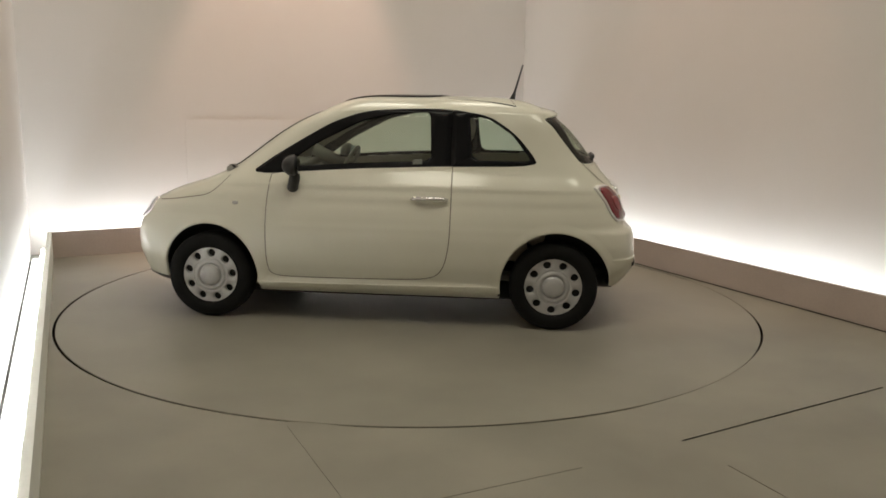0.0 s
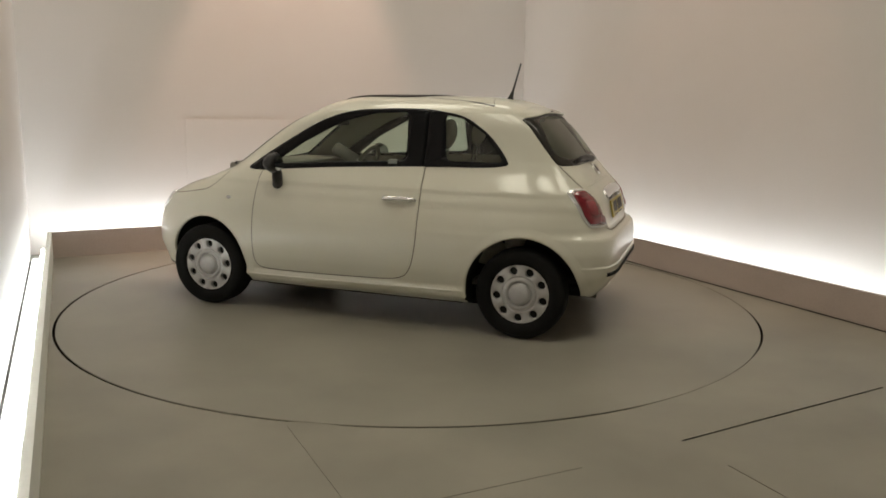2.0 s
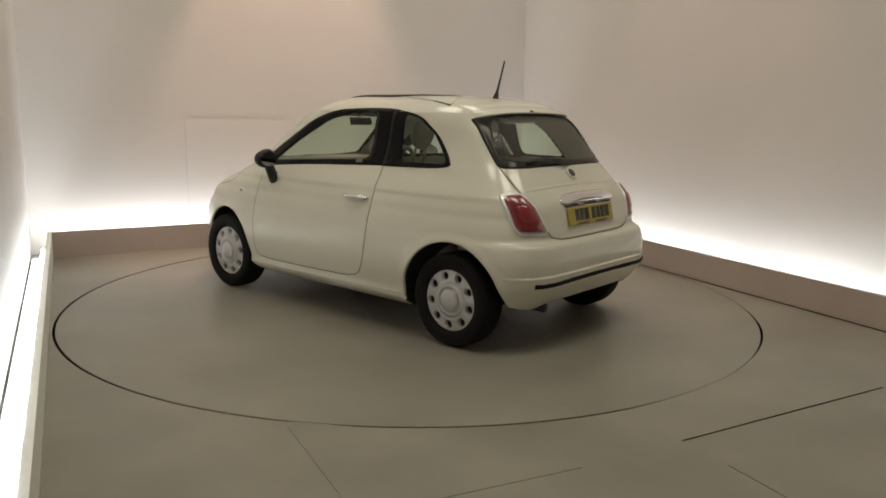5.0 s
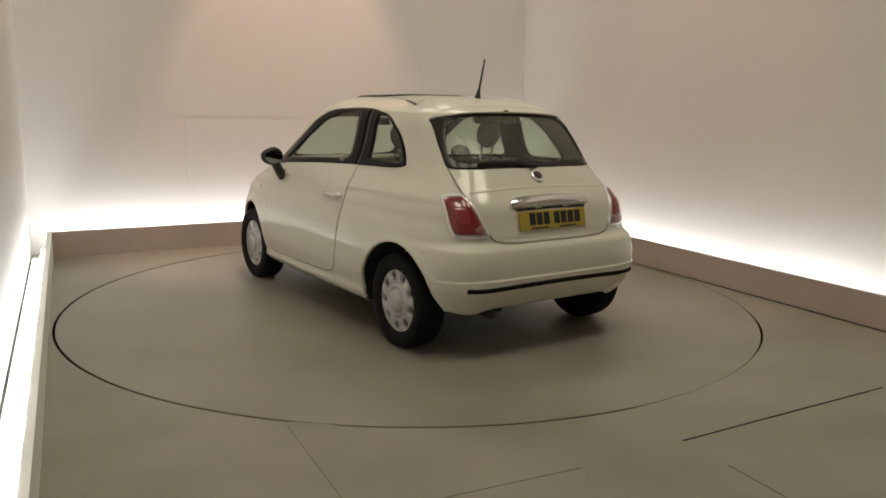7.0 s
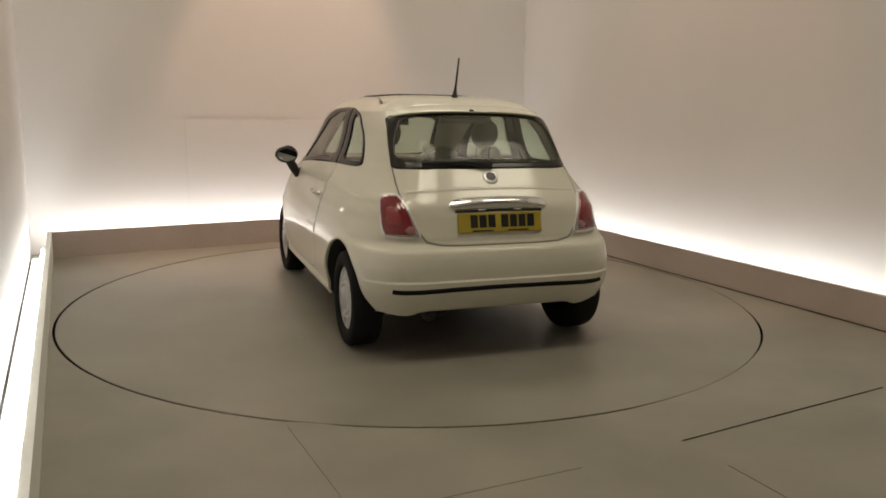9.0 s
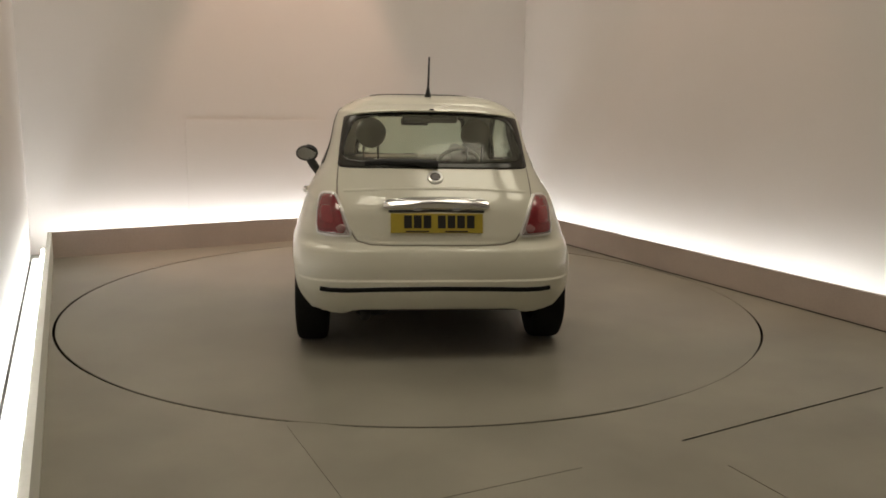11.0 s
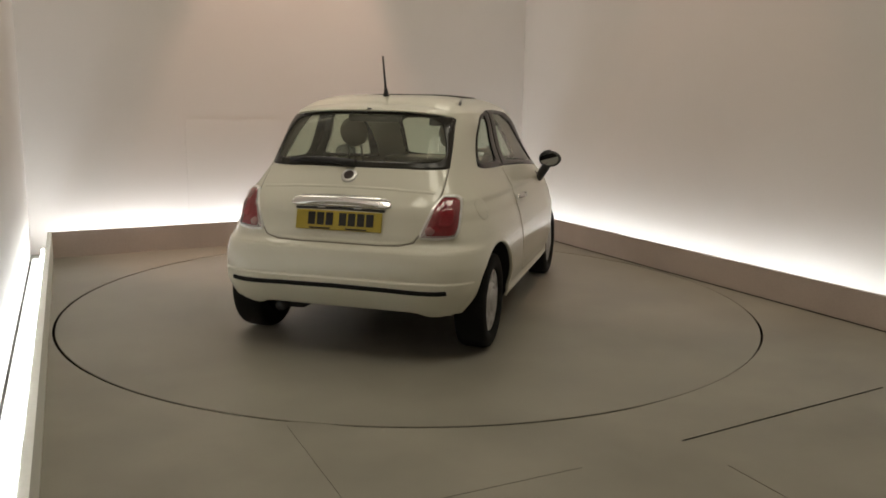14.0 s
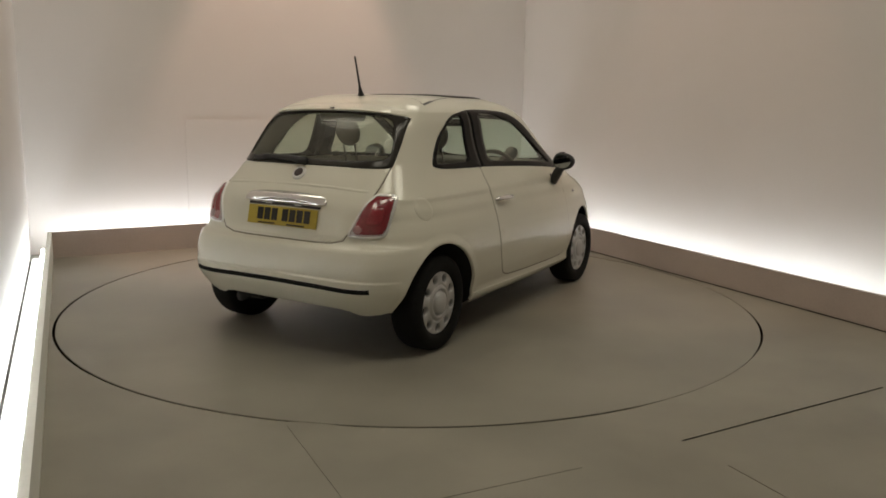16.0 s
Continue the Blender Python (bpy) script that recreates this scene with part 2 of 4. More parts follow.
def trough_lights(a, b, out, count, name, share=1.0, back=0.08):
    """Tubes end to end behind a ledge, and the light they give."""
    way, length = (b - a).normalized(), (b - a).length
    step = length / count
    for k in range(count):
        mid = a + way * (step * (k + 0.5)) + out * back
        turn = math.atan2(way.y, way.x)
        root = new("fluorescent_tube")
        root.matrix_basis = Matrix.Translation((mid.x, mid.y, 0.085)) @ Matrix.Rotation(turn, 4, "Z")
        tagged(root, "lit white fluorescent tube lying in the wall trough", "lamp", "tubes in the wall trough")
        half = step / 2 - 0.03
        piece("glass_tube", *tube([(-half, 0, 0), (half, 0, 0)], 0.014), TUBE_GLASS, root, "glowing white tube")
        for s in (-1, 1):
            piece("end_cap", *tube([(s * half, 0, 0), (s * (half + 0.02), 0, 0)], 0.016), METAL_WHITE, root)
            part("holder", box(bmesh.new(), (0.02, 0.03, 0.085), pose(s * (half - 0.06), 0, -0.0425 - 0.014), 0.003), METAL_WHITE, root)
    lamp = bpy.data.lights.new(name, "AREA")
    lamp.shape, lamp.size, lamp.size_y = "RECTANGLE", length - 0.1, 0.05
    lamp.energy, lamp.color = TUBE_POWER * share * length, TUBE_COLOUR
    ob = new(name, lamp)
    mid = (a + b) / 2 + out * (back + 0.01)
    eye = Vector((mid.x, mid.y, 0.12))
    up = (Vector((0, 0, 1)) + out * 0.35).normalized()
    mat = Matrix((way, up.cross(way), up)).transposed()
    flip = Matrix.Rotation(math.pi, 3, "X")
    ob.matrix_basis = Matrix.Translation(eye) @ (mat @ flip).to_4x4()


trough_lights(LB, LB + LEFT_WAY * 5.8, OUT_L, 5, "trough_light_west", 0.92)
trough_lights(LB, RB, OUT_B, 4, "trough_light_north")
trough_lights(RB, RB + RIGHT_WAY * 5.8, OUT_R, 5, "trough_light_east", 0.28, 0.28)

U, V = Vector((0.911, 0.412, 0)), Vector((-0.412, 0.911, 0))       # along and across the room


def ceiling_light(x, y, share=1.0):
    root = new("ceiling_light")
    p = U * x + V * y
    root.matrix_basis = Matrix.Translation((p.x, p.y, HEIGHT)) @ Matrix.Rotation(math.atan2(U.y, U.x), 4, "Z")
    tagged(root, "round warm white ceiling light with a glowing diffuser", "lamp", "round ceiling lights")
    piece("frame", *lathe([(0.67, 0.0), (0.70, 0.0), (0.70, -0.05), (0.67, -0.05), (0.66, -0.03)], 40, pose(0, 0, 0, 90)), METAL_WHITE, root)
    piece("diffuser", *lathe([(0.665, -0.028), (0.40, -0.034), (0.0, -0.036)], 40, pose(0, 0, 0, 90)), PANEL_GLASS, root, "glowing diffuser")
    lamp = bpy.data.lights.new("ceiling_lamp", "AREA")
    lamp.shape, lamp.size, lamp.size_y, lamp.energy, lamp.color = "DISK", 1.3, 1.3, CEIL_POWER * share, CEIL_COLOUR
    ob = new("ceiling_lamp", lamp)
    ob.matrix_basis = pose(p.x, p.y, HEIGHT - 0.06)


for x in (-1.9, -0.1, 1.7):
    for y, share in ((-2.7, 1.3), (1.7, 0.75)):
        ceiling_light(x, y, share)


def downlight(p, aim, share=1.0):
    """A recessed warm spot with a metal ring, and its beam."""
    root = new("downlight")
    root.matrix_basis = pose(p.x, p.y, HEIGHT)
    tagged(root, "round recessed warm ceiling spotlight", "lamp", "ceiling spotlights")
    piece("ring", *lathe([(0.10, 0.0), (0.10, -0.02), (0.085, -0.024), (0.08, -0.015), (0.078, 0.0)], 32, pose(0, 0, 0, 90)), METAL_WHITE, root)
    piece("bulb", *lathe([(0.075, -0.006), (0.05, -0.012), (0.0, -0.014)], 24, pose(0, 0, 0, 90)), PANEL_GLASS, root, "glowing bulb face")
    lamp = bpy.data.lights.new("spot_beam", "SPOT")
    lamp.energy, lamp.color, lamp.spot_size, lamp.spot_blend, lamp.shadow_soft_size = SPOT_POWER * share, SPOT_COLOUR, radians(51), 0.40, 0.08
    ob = new("spot_beam", lamp)
    ob.matrix_basis = look(Vector((p.x, p.y, HEIGHT - 0.09)), aim)


p = LB + BACK_WAY * 2.43 + OUT_B * (GAP_B - 0.6)
downlight(p, Vector((p.x, p.y, 0.5)) + OUT_B * 0.2)
p = RB + RIGHT_WAY * 2.9 + OUT_R * (GAP_R - 0.6)
downlight(p, Vector((p.x, p.y, 0.5)) + OUT_R * 0.2, 0.26)

# white painted beds of the troughs, and a dark joint at the foot of the side wall
def bed(name, a, b, out, g0, g1, mat, label):
    ring = [a + out * g0, b + out * g0, b + out * g1, a + out * g1]
    return flat(name, ring, 0.003, 0.004, mat, label, "trough")


bed("trough_bed_west", LB, LB + LEFT_WAY * 9.0, OUT_L, 0.034, GAP_L - 0.016, LEDGE_TOP, "white painted bed of the light trough")
bed("trough_bed_north", LB, RB, OUT_B, 0.02, GAP_B - 0.004, LEDGE_TOP, "white painted bed of the light trough")
bed("trough_bed_east", RB, RB + RIGHT_WAY * 9.0, OUT_R, 0.02, GAP_R - 0.004, LEDGE_TOP, "white painted bed of the light trough")
bed("ledge_joint", RB, RB + RIGHT_WAY * 9.0, OUT_R, -0.009, -0.001, PIT, "dark joint at the foot of the ledge")
bed("wall_joint", LB + LEFT_WAY * 0.15, LB + LEFT_WAY * 9.0, OUT_L, GAP_L - 0.015, GAP_L - 0.001, PIT, "dark joint at the foot of the wall")
pa = LB + BACK_WAY * 1.28 + OUT_B * (GAP_B - 0.0065)
slab("wall_panel", pa, pa + BACK_WAY * 1.5, OUT_B, 0.006, 0.02, 1.26, WALL, "flush white access panel in the back wall", 0.0015)

# ---- the car ----
# height, nose, tail, half width
PROFILE = [
    (0.19, 1.66, -1.52, 0.745), (0.23, 1.75, -1.545, 0.805), (0.262, 1.775, -1.585, 0.828), (0.282, 1.785, -1.605, 0.828), (0.30, 1.795, -1.625, 0.825), (0.34, 1.808, -1.657, 0.835), (0.40, 1.828, -1.693, 0.850),
    (0.450, 1.831, -1.700, 0.855), (0.500, 1.832, -1.703, 0.856), (0.58, 1.818, -1.70, 0.854), (0.625, 1.80, -1.691, 0.848), (0.648, 1.79, -1.680, 0.845), (0.665, 1.777, -1.648, 0.841), (0.72, 1.735, -1.625, 0.829),
    (0.76, 1.69, -1.615, 0.817), (0.80, 1.61, -1.607, 0.802), (0.84, 1.52, -1.598, 0.791), (0.88, 1.395, -1.58, 0.774), (0.915, 1.29, -1.554, 0.761),
    (0.935, 1.24, -1.538, 0.750), (0.96, 1.18, -1.515, 0.736), (1.00, 1.10, -1.482, 0.713), (1.08, 0.985, -1.415, 0.676), (1.16, 0.88, -1.355, 0.643), (1.25, 0.75, -1.28, 0.617),
    (1.33, 0.61, -1.20, 0.600), (1.40, 0.45, -1.11, 0.575)]
ROOF_C, ROOF_Z, ROOF_H = -0.36, 1.40, 0.108
TABLE_P = np.array(PROFILE)


def profile(col, z):
    zs, vs = TABLE_P[:, 0], TABLE_P[:, col]
    slope = np.gradient(vs, zs)
    z = min(max(z, zs[0]), zs[-1])
    i = int(min(max(np.searchsorted(zs, z) - 1, 0), len(zs) - 2))
    h = zs[i + 1] - zs[i]
    t = (z - zs[i]) / h
    return float((2 * t**3 - 3 * t**2 + 1) * vs[i] + (t**3 - 2 * t**2 + t) * h * slope[i] + (3 * t**2 - 2 * t**3) * vs[i + 1] + (t**3 - t**2) * h * slope[i + 1])


def blend(a, b, lo, hi, z):
    return a + (b - a) * min(max((z - lo) / (hi - lo), 0), 1)


def directions():
    """Ways round the plan, evenly along its sides."""
    out = []
    for k in range(190):
        out.append((1 - 2 * k / 190, 1.0))
    for k in range(90):
        out.append((-1.0, 1 - 2 * k / 90))
    for k in range(190):
        out.append((-1 + 2 * k / 190, -1.0))
    for k in range(90):
        out.append((1.0, -1 + 2 * k / 90))
    return out


def base_body():
    """The closed body surface as rings of points, from the sill to the top of the roof."""
    ways = directions()
    rings = []
    heights = sorted([0.19 + 1.21 * k / 110 for k in range(111)] + [0.470, 0.474, 0.479, 0.484, 0.488, 0.887, 0.895, 0.903, 0.913])
    for z in heights:
        xf, xr, w = (profile(c, z) for c in (1, 2, 3))
        # bumper fold: the band that carries the rubber strip stands proud
        xr -= 0.008 * blend(1, 0, 0.474, 0.484, z) * blend(0, 1, 0.30, 0.42, z)
        # shoulder line: the panel above it stands a few millimetres proud
        w += 0.0035 * blend(0, 1, 0.887, 0.913, z) * blend(1, 0, 0.93, 1.03, z)
        nf, nr = blend(3.95, 5.2, 0.70, 0.95, z), blend(blend(6.6, 5.7, 0.55, 0.80, z), 7.0, 1.1, 1.37, z)
        ring = []
        for a, b in ways:
            n = nf if a > 0 else nr
            r = (abs(a)**n + abs(b)**n)**(-1 / n)
            ring.append((r * a * (xf if a > 0 else -xr), r * b * w, z))
        rings.append(ring)
    last = rings[-1]
    for k in range(1, 19):
        s = math.cos(math.pi / 2 * k / 19)
        rings.append([(ROOF_C + (x - ROOF_C) * s, y * s, ROOF_Z + ROOF_H * (1 - s**4.8)) for x, y, z in last])
    n = len(ways)
    verts = [p for ring in rings for p in ring]
    faces = [(i * n + k, i * n + (k + 1) % n, (i + 1) * n + (k + 1) % n, (i + 1) * n + k) for i in range(len(rings) - 1) for k in range(n)]
    verts.append((ROOF_C, 0, ROOF_Z + ROOF_H))
    top = (len(rings) - 1) * n
    faces += [(top + k, top + (k + 1) % n, len(verts) - 1) for k in range(n)]
    return verts, faces


BODY_V, BODY_F = base_body()
SKIN = BVHTree.FromPolygons([Vector(v) for v in BODY_V], BODY_F)


def smooth_loop(points, rounds=3, keep=0.25):
    """Cuts the corners of a closed outline."""
    pts = [Vector(p) for p in points]
    for _ in range(rounds):
        pts = [q for i in range(len(pts)) for q in (pts[i].lerp(pts[(i + 1) % len(pts)], keep), pts[i].lerp(pts[(i + 1) % len(pts)], 1 - keep))]
    return pts


def refine(pts, step=0.03, closed=True):
    out = []
    for i in range(len(pts) if closed else len(pts) - 1):
        a, b = pts[i], pts[(i + 1) % len(pts)]
        n = max(1, int((b - a).length / step))
        out += [a.lerp(b, k / n) for k in range(n)]
    return out if closed else out + [pts[-1]]


def inset(pts, d):
    area = sum(pts[i].x * pts[(i + 1) % len(pts)].y - pts[(i + 1) % len(pts)].x * pts[i].y for i in range(len(pts)))
    s = 1 if area > 0 else -1
    out = []
    for i, p in enumerate(pts):
        t = (pts[(i + 1) % len(pts)] - pts[i - 1]).normalized()
        out.append(p + Vector((-t.y, t.x)) * (d * s))
    return out


class Side:
    """A way of looking at the body: a point of its plane is laid on the skin along way."""
    def __init__(self, origin, u, v, way):
        self.o, self.u, self.v, self.way = Vector(origin), Vector(u), Vector(v), Vector(way).normalized()

    def lay(self, p, off=0.0):
        start = self.o + self.u * p.x + self.v * p.y
        hit, normal, _, _ = SKIN.ray_cast(start, self.way)
        if hit is None:
            hit, normal, _, _ = SKIN.find_nearest(start + self.way * 2.0)
        if normal.dot(self.way) > 0:
            normal = -normal
        return hit + normal * off


LEFT = Side((0, 3, 0), (1, 0, 0), (0, 0, 1), (0, -1, 0))
RIGHT = Side((0, -3, 0), (1, 0, 0), (0, 0, 1), (0, 1, 0))
REAR = Side((-4, 0, 0), (0, 1, 0), (0, 0, 1), (1, 0, 0))
NOSE = Side((4, 0, 0), (0, 1, 0), (0, 0, 1), (-1, 0, 0))
TOP = Side((0, 0, 4), (1, 0, 0), (0, 1, 0), (0, 0, -1))


def patch(name, outline, side, off, mat, parent, label="", rings=8, drop=0.006, lip=0.004, dome=0.0):
    """A panel on the skin inside an outline, with a turned-in edge."""
    pts = refine(outline, 0.03)
    c = sum(pts, Vector((0, 0))) / len(pts)
    inner = inset(pts, lip)
    n = len(pts)
    verts = [side.lay(p, off - drop) for p in pts] + [side.lay(p, off - 0.0015) for p in inset(pts, lip * 0.25)] + [side.lay(p, off) for p in inner]
    for k in range(1, rings):
        verts += [side.lay(c.lerp(p, 1 - k / rings), off + dome * (1 - (1 - k / rings)**2)) for p in inner]
    verts.append(side.lay(c, off + dome))
    faces = [(i * n + k, i * n + (k + 1) % n, (i + 1) * n + (k + 1) % n, (i + 1) * n + k) for i in range(rings + 1) for k in range(n)]
    faces += [((rings + 1) * n + k, (rings + 1) * n + (k + 1) % n, len(verts) - 1) for k in range(n)]
    ob = piece(name, verts, faces, mat, parent, label)
    fix_normals(ob)
    if name == "pane":
        ob.visible_shadow = False
    return ob


def panel(name, outline, side, off, mat, parent, label="", drop=0.006, lip=0.004, cols=36, step=0.013):
    """A large panel on the skin in level rows inside an outline, so that folds run cleanly through it."""
    pts = refine(outline, 0.03)
    inner = inset(pts, lip)
    n = len(pts)
    verts = [side.lay(p, off - drop) for p in pts] + [side.lay(p, off - 0.0015) for p in inset(pts, lip * 0.25)] + [side.lay(p, off) for p in inner]
    faces = [(i * n + k, i * n + (k + 1) % n, (i + 1) * n + (k + 1) % n, (i + 1) * n + k) for i in range(2) for k in range(n)]
    mid_u = sum(p.x for p in inner) / n
    lo, hi = min(p.y for p in inner), max(p.y for p in inner)
    tilt = [(p.x, p.y + (1e-4 if p.y < (lo + hi) / 2 else -1e-4) * abs(p.x - mid_u)) for p in inner]
    first, last = min(range(n), key=lambda i: tilt[i][1]), max(range(n), key=lambda i: tilt[i][1])
    chains = []
    for way in (1, -1):
        i, chain = first, [tilt[first]]
        while i != last:
            i = (i + way) % n
            chain.append(tilt[i])
        chains.append((np.maximum.accumulate([v for _, v in chain]), [u for u, _ in chain]))
    lo, hi = tilt[first][1], tilt[last][1]
    count = int((hi - lo) / step)
    levels = sorted({round(v, 5) for _, v in tilt} | {lo + (hi - lo) * k / count for k in range(count + 1)} | ({0.887, 0.895, 0.903, 0.913} if lo < 0.88 else set()))
    levels = [lo] + [v for v in levels if lo + 1e-5 < v < hi - 1e-5] + [hi]
    start = len(verts)
    for v in levels:
        ends = [float(np.interp(v, vs, us)) for vs, us in chains]
        verts += [side.lay(Vector((ends[0] + (ends[1] - ends[0]) * k / cols, v)), off) for k in range(cols + 1)]
    m = cols + 1
    faces += [(start + i * m + k, start + i * m + k + 1, start + (i + 1) * m + k + 1, start + (i + 1) * m + k) for i in range(len(levels) - 1) for k in range(cols)]
    ob = piece(name, verts, faces, mat, parent, label)
    fix_normals(ob)
    return ob


def fix_normals(ob):
    bm = bmesh.new()
    bm.from_mesh(ob.data)
    bmesh.ops.recalc_face_normals(bm, faces=bm.faces)
    mid = Vector((0, 0, 0.75))
    if sum((f.calc_center_median() - mid).dot(f.normal) * f.calc_area() for f in bm.faces) < 0:
        bmesh.ops.reverse_faces(bm, faces=bm.faces)
    bm.to_mesh(ob.data)
    bm.free()
    ob.data.polygons.foreach_set("use_smooth", [True] * len(ob.data.polygons))


def surround(name, outer, inner, side, off, mat, parent, label="", drop=0.006):
    """A frame on the skin between two outlines of as many points."""
    n = len(outer)
    rows = [[side.lay(p, off - drop) for p in outer], [side.lay(p, off) for p in inset(outer, 0.003)]]
    for k in range(1, 4):
        rows.append([side.lay(a.lerp(b, k / 4), off) for a, b in zip(inset(outer, 0.003), inner)])
    rows += [[side.lay(p, off) for p in inner], [side.lay(p, off - drop) for p in inner]]
    verts = [v for r in rows for v in r]
    faces = [(i * n + k, i * n + (k + 1) % n, (i + 1) * n + (k + 1) % n, (i + 1) * n + k) for i in range(len(rows) - 1) for k in range(n)]
    ob = piece(name, verts, faces, mat, parent, label)
    fix_normals(ob)
    return ob


def ribbon(name, line, side, width, off, mat, parent, label="", closed=False, raised=0.0):
    """A strip on the skin along a line."""
    pts = refine([Vector(p) for p in line], 0.02, closed)
    verts, faces = [], []
    for i, p in enumerate(pts):
        a, b = (pts[i - 1], pts[(i + 1) % len(pts)]) if closed else (pts[max(i - 1, 0)], pts[min(i + 1, len(pts) - 1)])
        t = (b - a).normalized()
        nrm = Vector((-t.y, t.x)) * (width / 2)
        verts += [side.lay(p + nrm, off - raised), side.lay(p + nrm * 0.7, off), side.lay(p - nrm * 0.7, off), side.lay(p - nrm, off - raised)]
    m = len(pts)
    for i in range(m if closed else m - 1):
        for k in range(3):
            a, b = i * 4 + k, ((i + 1) % m) * 4 + k
            faces.append((a, b, b + 1, a + 1))
    ob = piece(name, verts, faces, mat, parent, label)
    fix_normals(ob)
    return ob


def inside(p, poly):
    c = False
    for i in range(len(poly)):
        a, b = poly[i - 1], poly[i]
        if (a.y > p.y) != (b.y > p.y) and p.x < (b.x - a.x) * (p.y - a.y) / (b.y - a.y) + a.x:
            c = not c
    return c


def vec(points):
    return [Vector(p) for p in points]


# outlines, in the car's own metres: x forward, z up for the sides, y and z for the ends
WINDOWS = smooth_loop(vec([(0.905, 0.965), (0.76, 1.075), (0.612, 1.17), (0.347, 1.325), (0.12, 1.402), (-0.21, 1.419), (-0.45, 1.418), (-0.70, 1.382), (-0.875, 1.267), (-0.99, 1.135), (-1.03, 1.062), (-0.466, 1.048), (0.207, 1.018)]), 2, 0.2)
PANE_F = smooth_loop(vec([(0.67, 1.022), (0.449, 1.178), (0.151, 1.330), (-0.071, 1.384), (-0.31, 1.396), (-0.325, 1.082), (0.139, 1.058)]), 2, 0.08)
PANE_R = smooth_loop(vec([(-0.57, 1.384), (-0.70, 1.358), (-0.852, 1.260), (-0.957, 1.13), (-0.980, 1.090), (-0.60, 1.088)]), 2, 0.1)
REAR_GLASS = smooth_loop(vec([(0.528, 1.370), (0.25, 1.392), (0.0, 1.398), (-0.25, 1.392), (-0.528, 1.370), (-0.548, 1.22), (-0.562, 1.078), (-0.25, 1.078), (0.25, 1.078), (0.562, 1.078), (0.548, 1.22)]), 2, 0.07)
SCREEN = smooth_loop(vec([(0.42, 1.385), (0.0, 1.395), (-0.42, 1.385), (-0.47, 1.20), (-0.52, 0.99), (-0.3, 0.965), (0.3, 0.965), (0.52, 0.99), (0.47, 1.20)]), 2, 0.2)
DOOR = smooth_loop(vec([(0.730, 0.986), (0.737, 0.955), (0.750, 0.80), (0.750, 0.633), (0.744, 0.42), (0.728, 0.330), (0.66, 0.305), (0.2, 0.306), (-0.285, 0.316), (-0.39, 0.345), (-0.440, 0.42), (-0.468, 0.564), (-0.472, 0.80), (-0.470, 1.03), (-0.470, 1.054), (-0.45, 1.055), (0.207, 1.025)]), 2, 0.2)
ARCHES = ((1.15, 0.305, 0.336), (-1.16, 0.29, 0.358))


def tyre_and_cover(root, x, side_sign):
    """A wheel: tyre, dark rim and a silver cover with nine round holes."""
    phase = radians(14 if x > 0 else 33)
    wheel = new("wheel")
    wheel.parent = root
    wheel.matrix_basis = pose(x, side_sign * 0.722, 0.288) @ pose(0, 0, 0, 0, 0, 0 if side_sign > 0 else 180)
    R = 0.288
    piece("tyre", *lathe([(0.175, -0.085), (0.20, -0.092), (0.25, -0.095), (0.275, -0.088), (R - 0.003, -0.07), (R, -0.05), (R, 0.05), (R - 0.003, 0.066), (0.279, 0.080), (0.262, 0.088), (0.235, 0.092), (0.208, 0.088), (0.192, 0.078), (0.175, 0.05)], 64), RUBBER, wheel, "black rubber tyre")
    piece("rim", *lathe([(0.185, -0.08), (0.178, 0.0), (0.18, 0.045), (0.0, 0.045)], 40), UNDER, wheel, "dark steel rim")
    verts, faces = [], []
    holes, hole_r, ring_r = 9, 0.0255, 0.151

    def depth(r):
        return 0.074 - 0.10 * max(r - 0.10, 0)**1.3

    def put(r, a, dy=0.0):
        verts.append((r * math.cos(a), depth(r) + dy, r * math.sin(a)))
        return len(verts) - 1
    sub = 24
    for h in range(holes):
        a0, half = phase + 2 * math.pi * h / holes, math.pi / holes
        loops = [[], [], [], []]
        for k in range(sub):
            f = 2 * math.pi * k / sub
            c, s = math.cos(f), math.sin(f)
            q = 1 / max(abs(c), abs(s))
            ro, ao = ring_r + c * q * 0.033, a0 + s * q * half
            hr, ha = ring_r + c * hole_r, a0 + s * hole_r / ring_r
            loops[0].append(put(ro, ao))
            loops[1].append(put(ring_r + c * (hole_r + 0.004), a0 + s * (hole_r + 0.004) / ring_r))
            loops[2].append(put(hr, ha, -0.003))
            loops[3].append(put(hr, ha, -0.03))
        for i in range(3):
            for k in range(sub):
                faces.append((loops[i][k], loops[i][(k + 1) % sub], loops[i + 1][(k + 1) % sub], loops[i + 1][k]))
    bm = bmesh.new()
    made = [bm.verts.new(v) for v in verts]
    for f in faces:
        bm.faces.new([made[i] for i in f])
    bmesh.ops.remove_doubles(bm, verts=bm.verts, dist=0.0004)
    cover = part("wheel_cover", bm, SILVER, wheel, "silver plastic wheel cover with round holes")
    piece("cover_edge", *lathe([(0.184, depth(0.184)), (0.189, depth(0.184) - 0.001), (0.193, depth(0.184) - 0.006), (0.194, 0.06)], 64), SILVER, cover)
    piece("cover_centre", *lathe([(0.118, depth(0.118)), (0.112, depth(0.118) - 0.004), (0.106, depth(0.118) - 0.004), (0.100, 0.078), (0.090, 0.081), (0.082, 0.080), (0.077, 0.068), (0.073, 0.068), (0.068, 0.084), (0.058, 0.090), (0.042, 0.0925), (0.02, 0.0945), (0.0, 0.095)], 48), SILVER, cover)
    return wheel


